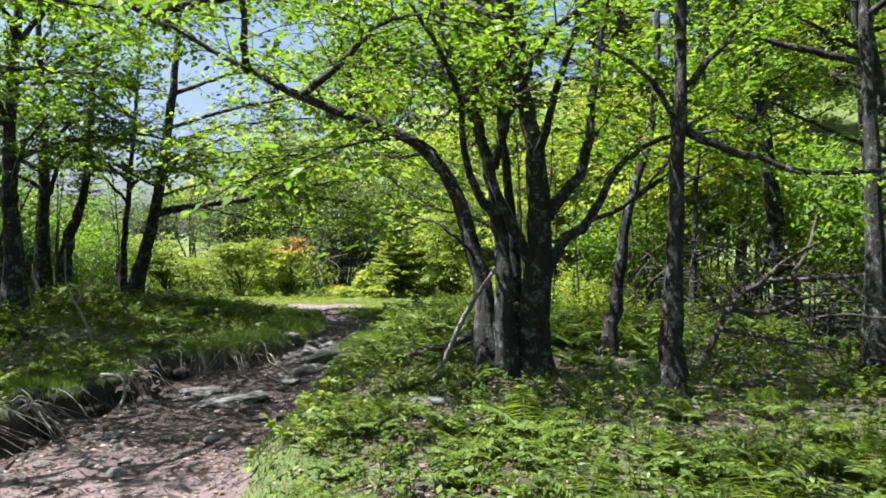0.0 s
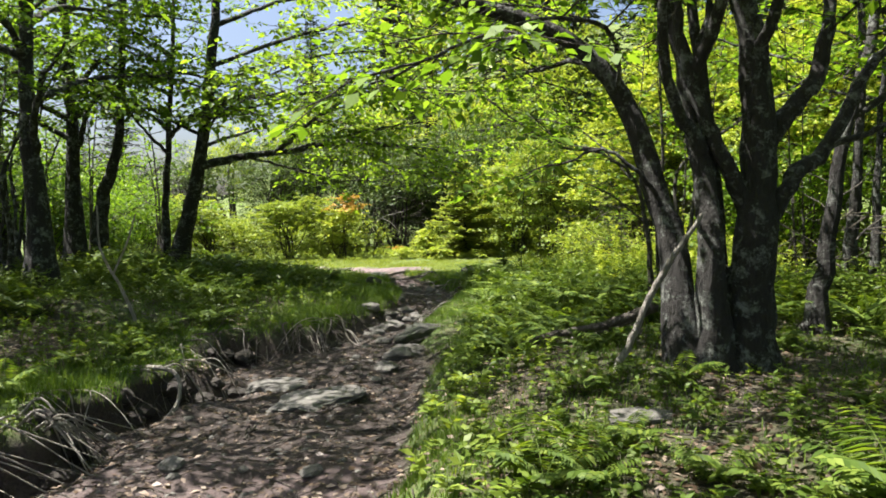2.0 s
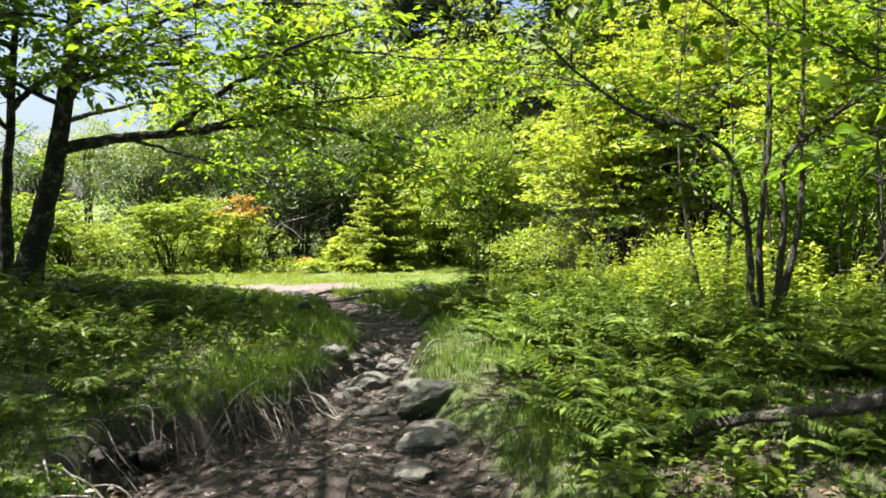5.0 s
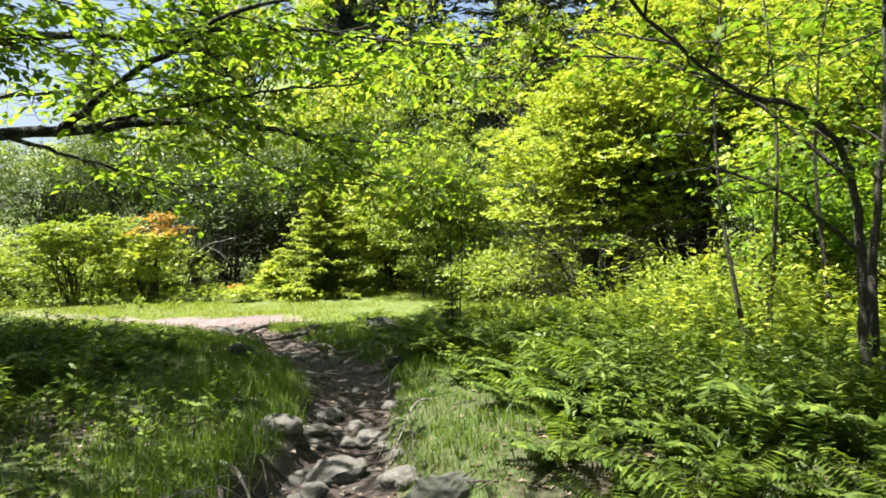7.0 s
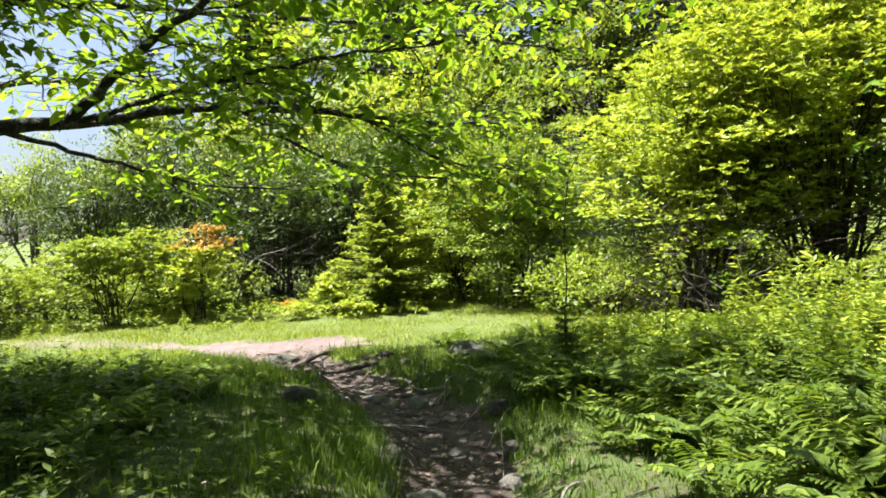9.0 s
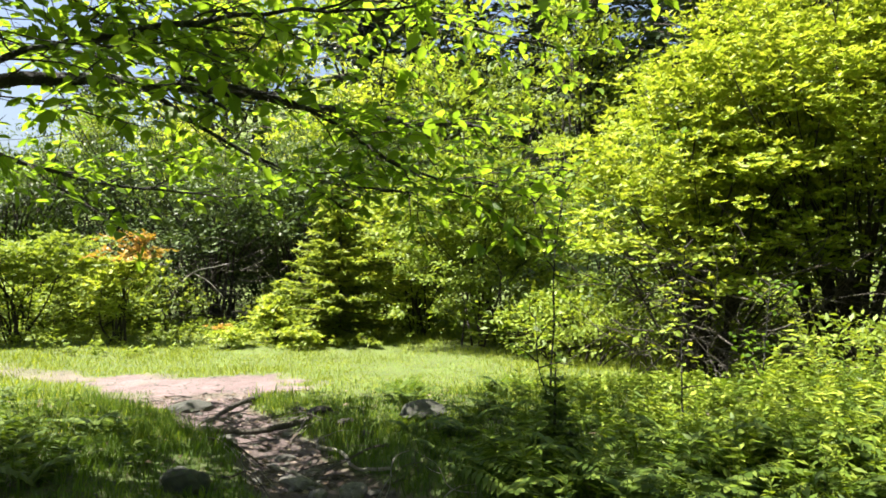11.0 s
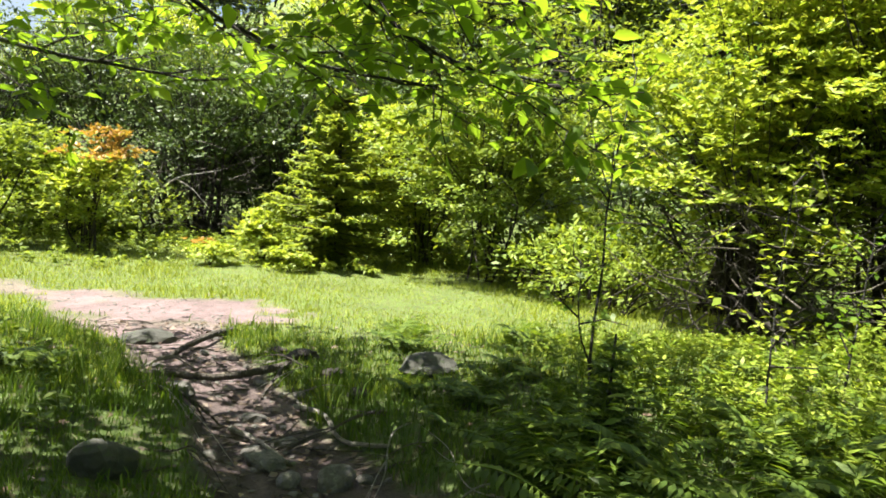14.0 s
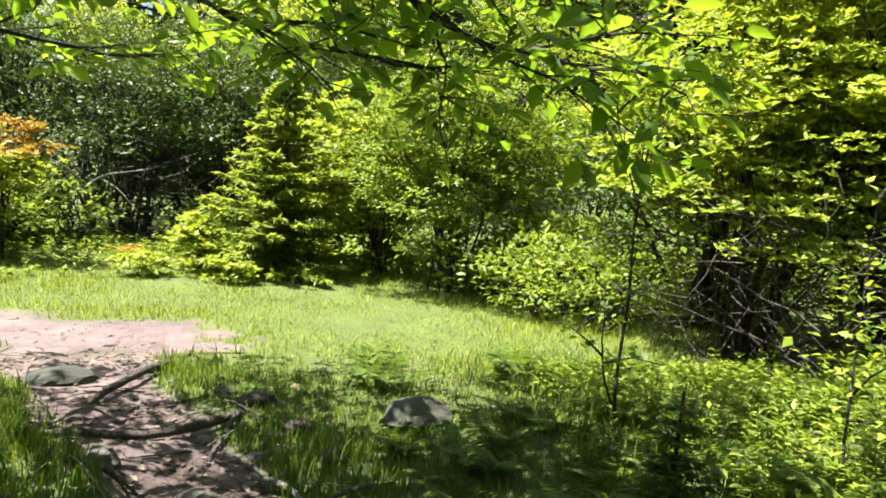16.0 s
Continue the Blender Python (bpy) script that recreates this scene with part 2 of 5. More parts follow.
def smooth_path(pts, n):
    """A Catmull-Rom curve through the points, in n places."""
    p = np.asarray(pts, float)
    p = np.vstack([2 * p[0] - p[1], p, 2 * p[-1] - p[-2]])
    u = np.linspace(0, len(p) - 3 - 1e-6, n)
    i = u.astype(int)
    t = (u - i)[:, None]
    a, b, c, d = p[i], p[i + 1], p[i + 2], p[i + 3]
    return 0.5 * (2 * b + (c - a) * t + (2 * a - 5 * b + 4 * c - d) * t ** 2 + (3 * b - a - 3 * c + d) * t ** 3)


def lattice(ix, iy, seed):
    h = (ix * 374761393 + iy * 668265263 + seed * 982451653) & 0x7FFFFFFF
    h = ((h ^ (h >> 13)) * 1274126177) & 0x7FFFFFFF
    return ((h ^ (h >> 16)) & 0xFFFF) / 65535.0


def vnoise(x, y, seed=0):
    """Smooth value noise in -1..1."""
    x, y = np.asarray(x, float), np.asarray(y, float)
    ix, iy = np.floor(x).astype(np.int64), np.floor(y).astype(np.int64)
    fx, fy = x - ix, y - iy
    fx, fy = fx * fx * (3 - 2 * fx), fy * fy * (3 - 2 * fy)
    a, b = lattice(ix, iy, seed), lattice(ix + 1, iy, seed)
    c, d = lattice(ix, iy + 1, seed), lattice(ix + 1, iy + 1, seed)
    return 2 * ((a * (1 - fx) + b * fx) * (1 - fy) + (c * (1 - fx) + d * fx) * fy) - 1


def step(a, b, x):
    t = np.clip((np.asarray(x, float) - a) / (b - a), 0, 1)
    return t * t * (3 - 2 * t)


# ---- the lie of the land: a worn trail between banks, a clearing, a hill behind ----
def left_edge(y):
    y = np.asarray(y, float)
    bays = (0.13 * np.sin(y * 3.1 + 0.8) + 0.09 * np.sin(y * 6.7 + 2.0) + 0.05 * np.sin(y * 11.3)) * step(4.0, 5.0, y) * (1 - step(9.0, 10.5, y))
    return bays + np.interp(y, [-8, 0, 3, 6, 7, 8, 8.9, 9.65, 10.0, 10.6, 11.2, 11.6, 12.25, 14.1, 14.6, 15.2, 16, 17, 18],
                     [0.2, -1.1, -2.6, -4.0, -3.9, -3.72, -3.68, -3.72, -2.85, -2.64, -2.48, -2.3, -2.22, -2.28, -2.5, -2.62, -2.84, -3.22, -3.95])


def right_edge(y):
    return np.interp(y, [-8, 0, 3, 4.7, 5.4, 7.2, 8.8, 10, 10.6, 12.2, 13.7, 14.4, 15, 15.8, 16.5, 17.5, 18.6],
                     [2.0, 0.5, -0.7, -1.15, -1.38, -1.38, -1.28, -1.5, -1.6, -1.46, -1.28, -1.3, -1.62, -1.84, -2.05, -2.45, -2.2])


def trail_parts(x, y):
    """How far inside the trail (0..1), and whether left or right of its middle."""
    wob = 0.11 * vnoise(x * 1.6, y * 1.6, 3) + 0.015 * vnoise(x * 3.6, y * 3.6, 4)
    l, r = left_edge(y) + wob, right_edge(y) + wob
    left, right = step(l + 0.20, l - 0.10, x), step(r - 0.2, r + 0.24, x)
    return left, right, x - l, x - r


def ground_z(x, y):
    x, y = np.asarray(x, float), np.asarray(y, float)
    left, right, dl, dr = trail_parts(x, y)
    fade = 1 - step(16.2, 18.2, y)
    floor_ = np.interp(y, [-5, 3, 5, 8, 12, 15, 18, 25], [0.0, -0.08, -0.15, -0.16, -0.10, 0.0, 0.04, 0.06])
    floor_ = floor_ + 0.035 * vnoise(x * 2.2, y * 2.2, 7) + 0.02 * vnoise(x * 6, y * 6, 8)
    floor_ = floor_ - 0.11 * np.exp(-((dl - 0.22) / 0.22) ** 2) * step(4.3, 5.3, y) * (1 - step(9.0, 11.0, y))      # washed out under the bank
    hl = 0.10 + 0.05 * step(0, 0.5, -dl) + 0.30 * step(0.3, 4.0, -dl) * (1 - step(16, 20, y)) + 0.05 * vnoise(x * 0.9, y * 0.9, 11) + 0.025 * vnoise(x * 3, y * 3, 12)
    hr = 0.09 + 0.17 * step(0.1, 1.6, dr) * (1 - 0.5 * step(14.5, 18, y)) + 0.05 * vnoise(x * 0.8, y * 0.8, 15) + 0.025 * vnoise(x * 3, y * 3, 16)
    z = floor_ * (1 - left - right) + hl * left + hr * right
    z = z * fade + (1 - fade) * (0.05 + 0.03 * vnoise(x * 0.7, y * 0.7, 21) + 0.012 * vnoise(x * 3, y * 3, 22))
    hill = step(25, 62, y + 0.35 * np.clip(x, -30, 60)) * 13.0 * step(-26, 6, x) + 3.0 * step(28, 80, y)
    return z + hill


def soil_share(x, y):
    """1 on bare earth, 0 under turf."""
    left, right, dl, dr = trail_parts(x, y)
    inside = step(-0.10, 0.02, dl) * (1 - step(-0.20, -0.04, dr + 0.08 * vnoise(x * 3, y * 3, 35)))
    patch = (1 - step(0.75, 1.05, np.hypot((x + 2.95) / 1.2, (y - 18.35) / 0.95) + 0.3 * vnoise(x * 1.2, y * 1.2, 31) + 0.22 * vnoise(x * 4, y * 4, 32) + 0.14 * vnoise(x * 9, y * 9, 36)))
    lane = (1 - step(0.6, 1.0, np.abs(y - 18.75 + 0.55 * (x + 3.7)) / 0.5 + 0.4 * vnoise(x * 1.1, y * 1.1, 33) + 0.45 * vnoise(x * 4, y * 4, 34))) * step(-3.2, -3.9, x) * (1 - 0.5 * step(-3.9, -5.2, x))
    return np.clip(np.maximum(inside * (1 - step(17.4, 18.6, y)), np.maximum(patch, lane)), 0, 1)


def lip_shift(x, y):
    """How far the turf of the upper bank hangs out over the hollowed earth below it."""
    left, right, dl, dr = trail_parts(x, y)
    lip = 0.06 + 0.10 * vnoise(x * 0.7, y * 0.9, 71) + 0.05 * vnoise(x * 2.0, y * 3.0, 72)
    return np.clip(lip, 0, 1) * step(4.8, 5.8, y) * (1 - step(15.0, 16.5, y)) * step(0.35, 0.85, left) * (1 - step(0.0, 0.45, -dl))


def woods(x, y):
    """1 where the trees keep the floor brown with fallen leaves, 0 on turf."""
    left, right, dl, dr = trail_parts(x, y)
    away = np.maximum(step(0.25, 0.9, -dl), step(0.1, 0.6, dr))
    bare = np.exp(-(((x + 3.6) / 0.9) ** 2 + ((y - 11.5) / 0.4) ** 2))
    return np.maximum(0.9 * bare, away * (1 - step(9.6, 11.5, y + 0.5 * vnoise(x * 0.9, y * 0.9, 75))) * (0.45 + 0.55 * step(-0.35, 0.15, vnoise(x * 1.1, y * 1.1, 76))))


def build_ground():
    fx = np.concatenate([-np.geomspace(900, 7.6, 44), np.arange(-7.5, -5.0, 0.1), np.arange(-5.0, 0.6, 0.045), np.arange(0.62, 5.0, 0.1), np.geomspace(5.1, 900, 46)])
    fy = np.concatenate([-np.geomspace(700, 2.1, 30), np.arange(-2, 3.5, 0.12), np.arange(3.5, 17.6, 0.055), np.arange(17.65, 20.5, 0.1), np.geomspace(20.6, 1200, 64)])
    X, Y = np.meshgrid(fx, fy, indexing="ij")
    Z = ground_z(X, Y)
    S, D = soil_share(X, Y), Y.copy()
    X = X + lip_shift(X, Y)
    nx, ny = X.shape
    g = Geo()
    i, j = np.meshgrid(np.arange(nx - 1), np.arange(ny - 1), indexing="ij")
    a = (i * ny + j).ravel()
    g.add(np.stack([X, Y, Z], -1).reshape(-1, 3), np.stack([a, a + ny, a + ny + 1, a + 1], -1))
    me = g.mesh("ground")
    s = me.attributes.new("soil", "FLOAT", "POINT")
    s.data.foreach_set("value", S.ravel().astype(np.float32))
    # lightens both ends of the trail: dry soil plus sunlight put into colour
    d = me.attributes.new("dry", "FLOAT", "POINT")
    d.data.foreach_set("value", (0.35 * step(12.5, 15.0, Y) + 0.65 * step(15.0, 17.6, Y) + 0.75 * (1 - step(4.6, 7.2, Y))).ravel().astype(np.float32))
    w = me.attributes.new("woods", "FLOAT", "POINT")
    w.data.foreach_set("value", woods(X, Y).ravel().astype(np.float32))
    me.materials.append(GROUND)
    return tagged(new("ground", me), "forest floor with a worn earth trail and mossy turf", "ground", kind="structure")


build_ground()
UP = np.array([0, 0, 1.0])


# ---- trees ----
def branch_path(rng, p, d, length, n, wander=0.25, rise=0.0):
    pts, d = [np.array(p, float)], np.array(d, float)
    for k in range(n):
        d = d + wander * rng.normal(size=3) * np.array([1, 1, 0.6]) / np.sqrt(n) + UP * rise / n
        d /= np.linalg.norm(d)
        pts.append(pts[-1] + d * length / n)
    return np.array(pts)


def spray(rng, twigs, leaf_geo, path, r0, length, levels, leaf, density, flat=0.25, fine=False, start=0.2, gap=0.28, loose=0.06):
    """Side branches along a path, and on the last ones leaves in flat sprays."""
    seg = np.linalg.norm(np.diff(path, axis=0), axis=1)
    total = seg.sum()
    count = max(2, int(total * (1 - start) / gap))
    cum = np.concatenate([[0], np.cumsum(seg)])
    side = rng.choice([-1, 1])
    for k in range(count):
        u = (start + (1 - start) * (k + rng.random()) / count) * total
        i = min(np.searchsorted(cum, u) - 1, len(path) - 2)
        i = max(i, 0)
        p = path[i] + (path[i + 1] - path[i]) * ((u - cum[i]) / (seg[i] + 1e-9))
        t = (path[i + 1] - path[i]) / (seg[i] + 1e-9)
        s = np.cross(t, UP)
        s = s / (np.linalg.norm(s) + 1e-6) if np.linalg.norm(s) > 0.25 else np.append(rng.normal(size=2), 0)
        side = -side
        d = t * 0.75 + side * s * (0.75 + 0.5 * rng.random()) + UP * rng.normal(0.04, flat)
        d /= np.linalg.norm(d)
        ln = length * (0.55 + 0.8 * rng.random()) * (1.15 - 0.6 * u / total)
        b = branch_path(rng, p, d, ln, 5 if levels > 1 else 2, 0.45, -0.10)
        twigs.tube(b, np.linspace(r0, r0 * 0.35, len(b)), 4 if levels > 1 else 3)
        if levels > 1:
            spray(rng, twigs, leaf_geo, b, r0 * 0.5, length * 0.5, levels - 1, leaf, density, flat, fine, 0.15, gap * 0.55, loose)
        else:
            m = max(4, int(ln * density))
            w = np.sort(rng.random(m)) * (len(b) - 1.001)
            ii = w.astype(int)
            q = b[ii] + (b[ii + 1] - b[ii]) * (w - ii)[:, None]
            bd = b[ii + 1] - b[ii]
            bd /= np.linalg.norm(bd, axis=1)[:, None]
            bs = np.cross(bd, UP)
            sg = np.where(np.arange(m) % 2, 1.0, -1.0)[:, None]
            ld = bd * 0.6 + bs * sg * 0.9 + rng.normal(0, 0.28, (m, 3)) + np.array([0, 0, -0.22])
            ln_ = rng.normal(0, 0.36, (m, 3)) + UP
            L = leaf * (0.65 + 0.6 * rng.random(m))
            leaf_geo.leaves(q + rng.normal(0, loose, (m, 3)) * np.array([1, 1, 0.5]), ld, ln_, L, L * 0.6, fine)


def tree(label, base, stems, leaf=0.09, density=58, reach=1.0, levels=2, fine=False, material=LEAF, seed=0, gap=0.3, bark=BARK, start=0.3, group="", more=None):
    """A tree from its stems and limbs: each is a list of places (world) with a first and last radius, and where its foliage starts."""
    rng = np.random.default_rng(seed)
    bx, by = base
    bz = float(ground_z(bx, by)) - 0.05
    ob = thing("tree", bx, by, bz, label, "tree", group)
    off = np.array([bx, by, bz])
    twigs, crown = Geo(), Geo()
    stems = list(stems)
    if more:                                   # further limbs: how many, from what height to what, how long, towards what bearing and how widely
        count, z0, z1, ln, bearing, spread = more
        axis = smooth_path(stems[0][0], 40)
        for k in range(count):
            zz = z0 + (z1 - z0) * (k + rng.random()) / count
            p0 = axis[np.argmin(np.abs(axis[:, 2] - zz))]
            a = radians(bearing) + radians(spread) * (2 * rng.random() - 1)
            l = ln * (0.7 + 0.5 * rng.random())
            d = np.array([math.cos(a), math.sin(a), 0.0])
            q = np.array([-d[1], d[0], 0]) * rng.normal(0, 0.22) * l
            stems.append(([tuple(p0), tuple(p0 + d * l * 0.3 + UP * 0.14 * l), tuple(p0 + d * l * 0.65 + q * 0.5 + UP * 0.2 * l), tuple(p0 + d * l + q + UP * (0.10 + 0.15 * rng.random()) * l)],
                          0.022 + 0.011 * l, 0.010, 0.18))
    trunks = []
    for k, (pts, r0, r1, leafy) in enumerate(stems):
        p = smooth_path(np.array(pts, float) - off, 7 + 3 * len(pts))
        u = np.linspace(0, 1, len(p))
        p[1:] += rng.normal(0, 0.25 * min(r0, 0.04), (len(p) - 1, 3))
        rad = r0 + (r1 - r0) * u ** 0.8
        g = Geo()
        if pts[0][2] < bz + 0.5:
            rad = rad * (1 + 0.85 * np.exp(-u * len(pts) * 3.0))
        g.tube(p, rad, 14 if r0 > 0.1 else 8, 0.15, rng)
        if pts[0][2] < bz + 0.5:
            trunks.append((p, part("trunk", g, bark, ob)))
        else:
            near = min(trunks, key=lambda q: np.linalg.norm(q[0] - p[0], axis=1).min())
            part("limb", g, bark, near[1])
        if leafy < 1:
            spray(rng, twigs, crown, p, max(r1 * 0.5, 0.008), reach, levels, leaf, density, fine=fine, start=leafy, gap=gap, loose=0.03 if fine else 0.06)
    tagged(part("twig", twigs, BARK_THIN, ob), kind="stuff")
    part("crown", crown, material, ob)
    return ob


def slim_tree(label, x, y, h, r, lean=(0, 0), crown_from=0.45, reach=0.9, seed=0, leaf=0.1, density=60, limbs=5, material=LEAF, gap=0.34, group="", bark=BARK):
    """A slim woodland tree: a trunk and a few limbs, foliage above."""
    rng = np.random.default_rng(seed + 500)
    z = float(ground_z(x, y)) - 0.05
    top = np.array([x + lean[0], y + lean[1], z + h])
    mid = np.array([x, y, z]) * 0.5 + top * 0.5 + np.append(rng.normal(0, 0.12, 2), 0)
    stems = [([(x, y, z), tuple(mid), tuple(top)], r, r * 0.3, crown_from + 0.15)]
    for k in range(limbs):
        u = crown_from + (1 - crown_from) * (k + 0.3 * rng.random()) / limbs
        a = k * 2.4 + rng.random()
        p0 = np.array([x, y, z]) * (1 - u) ** 2 + 2 * u * (1 - u) * mid + u * u * top
        ln = reach * (1.7 - 0.8 * u)
        d = np.array([math.cos(a), math.sin(a), 0.35])
        stems.append(([tuple(p0), tuple(p0 + d * ln * 0.5), tuple(p0 + d * ln + np.array([0, 0, 0.1]))], r * 0.42, r * 0.12, 0.25))
    return tree(label, (x, y), stems, leaf, density, reach * 0.95, 2, material=material, seed=seed, gap=gap, group=group, bark=bark)


def bush(name, label, category, x, y, rx, ry, h, clumps, per, leaf, material, seed=0, stems=6, low=0.05, puff=0.2, tip=None, stem_r=0.02, group="", fine=False, hollow=0.3, whorl=0):
    """A many-stemmed shrub: stems fanning from the base and leaves in uneven clumps, or in tiers of rosettes at the twig ends."""
    rng = np.random.default_rng(seed + 900)
    z = float(ground_z(x, y)) - 0.04
    ob = thing(name, x, y, z, label, category, group)
    lobes = 9 if clumps > 200 else 6
    la, lc = rng.random(lobes) * 2 * np.pi, rng.random(lobes) * 1.5 - 0.6
    ls = np.sqrt(1 - lc * lc)
    size = np.array([rx, ry, h * (0.5 - low / 2)])
    mid = np.array([0, 0, h * (0.5 + low / 2)])
    centre = np.stack([np.cos(la) * ls, np.sin(la) * ls, lc], -1) * (0.35 + 0.35 * rng.random((lobes, 1)))
    big = 0.46 + 0.28 * rng.random(lobes)
    pick = rng.integers(lobes, size=clumps)
    a, c = rng.random(clumps) * 2 * np.pi, rng.random(clumps) * 1.8 - 0.8
    q = np.sqrt(np.clip(1 - c * c, 0, 1))
    rad = (hollow + (1.15 - hollow) * rng.random(clumps) ** 0.7) * big[pick]
    P = mid + (centre[pick] + np.stack([np.cos(a) * q, np.sin(a) * q, c], -1) * rad[:, None]) * size
    P[:, 2] = np.maximum(P[:, 2], 0.08 * h)
    g, gt = Geo(), Geo()
    for k in range(stems):
        end = P[rng.integers(clumps)] * np.array([0.75, 0.75, 0.9])
        foot = np.append(rng.normal(0, 0.09 * min(rx, ry) + 0.02, 2), 0)
        path = smooth_path([foot, foot * 0.6 + end * 0.4 + np.array([0, 0, 0.12 * h]) + rng.normal(0, 0.05 * h, 3), end], 9)
        sg = Geo()
        sg.tube(path, np.linspace(stem_r * (0.7 + 0.6 * rng.random()), stem_r * 0.3, 9), 5)
        part("stem", sg, BARK_THIN, ob)
    tw = Geo()
    for k in rng.choice(clumps, min(clumps, 100 if clumps > 200 else 40), replace=False):
        q = P[k]
        root = q * np.array([0.55, 0.55, 0.72])
        tw.tube(branch_path(rng, root, q - root + 1e-3, float(np.linalg.norm(q - root)), 3, 0.2), np.linspace(stem_r * 0.4, stem_r * 0.15, 4), 3)
    tagged(part("twig", tw, BARK_THIN, ob), kind="stuff")
    out = P - np.array([0, 0, h * 0.35])
    out /= np.linalg.norm(out, axis=1)[:, None]
    top = tip is not None
    for k in range(2 if top else 1):
        pick = (P[:, 2] > h * 0.80) == (k == 1) if top else np.ones(clumps, bool)
        Q, O = np.repeat(P[pick], per, 0), np.repeat(out[pick], per, 0)
        if not len(Q):
            continue
        m = len(Q)
        Q = Q + rng.normal(0, 1, (m, 3)) * puff * np.array([1, 1, 0.38 if not whorl else 0.26])
        d = rng.normal(0, 1, (m, 3)) * np.array([1, 1, 0.5]) + O * 0.8
        if whorl:
            Q, O = np.repeat(Q, whorl, 0), np.repeat(O, whorl, 0)
            m = len(Q)
            az = np.arange(m) % whorl * (2 * np.pi / whorl) + np.repeat(rng.random(m // whorl) * 6.28, whorl) + rng.normal(0, 0.25, m)
            d = np.stack([np.cos(az), np.sin(az), 0.28 + rng.normal(0, 0.3, m)], -1) + O * 0.45
        L = leaf * (0.6 + 0.7 * rng.random(m))
        gg = gt if k else g
        gg.leaves(Q, d, rng.normal(0, 0.5, (m, 3)) + UP + 0.5 * O, L, L * 0.46, fine)
    part("crown", g, material, ob)
    if top and gt.n:
        part("new_growth", gt, tip, ob, "reddish young leaves")
    return ob


def conifer(label, x, y, h, r, seed=0, material=NEEDLE, whorls=16, need=0.16, group="", dens=26):
    rng = np.random.default_rng(seed + 1300)
    z = float(ground_z(x, y)) - 0.05
    ob = thing("conifer", x, y, z, label, "conifer", group)
    g = Geo()
    g.tube(np.array([[0, 0, 0], [0.02 * h * rng.normal(), 0.01 * h, h * 0.5], [0, 0, h]]), [h * 0.022, h * 0.014, 0.006], 7)
    part("trunk", g, BARK, ob)
    tw, nd = Geo(), Geo()
    for w in range(whorls):
        u = 0.06 + 0.92 * w / whorls
        for k in range(rng.integers(5, 8)):
            a = rng.random() * 2 * np.pi
            ln = r * (1 - u) ** 0.85 * (0.7 + 0.5 * rng.random()) + 0.05 * r
            d = np.array([math.cos(a), math.sin(a), 0.12 - 0.35 * (1 - u)])
            b = branch_path(rng, (0, 0, u * h), d, ln, 5, 0.15, 0.25)
            tw.tube(b[::5], [h * 0.004, h * 0.001], 3)
            m = max(6, int(dens * ln / (need * 2)))
            t = rng.random(m) * 4.99
            i = t.astype(int)
            q = b[i] + (b[i + 1] - b[i]) * (t - i)[:, None]
            s = np.cross(d, UP)
            dd = d * 0.7 + s[None, :] * rng.normal(0, 0.9, (m, 1)) + rng.normal(0, 0.25, (m, 3))
            nd.leaves(q, dd, UP + rng.normal(0, 0.4, (m, 3)), need * (0.6 + 0.8 * rng.random(m)), need * 0.30)
    tagged(part("twig", tw, BARK_THIN, ob), kind="stuff")
    part("needles", nd, material, ob)
    return ob


def place(x, y, turn=0.0, size=1.0, sink=0.04, tilt=0.0):
    return Matrix.LocRotScale((x, y, float(ground_z(x, y)) - sink), Euler((tilt, 0, turn)), (size, size, size))


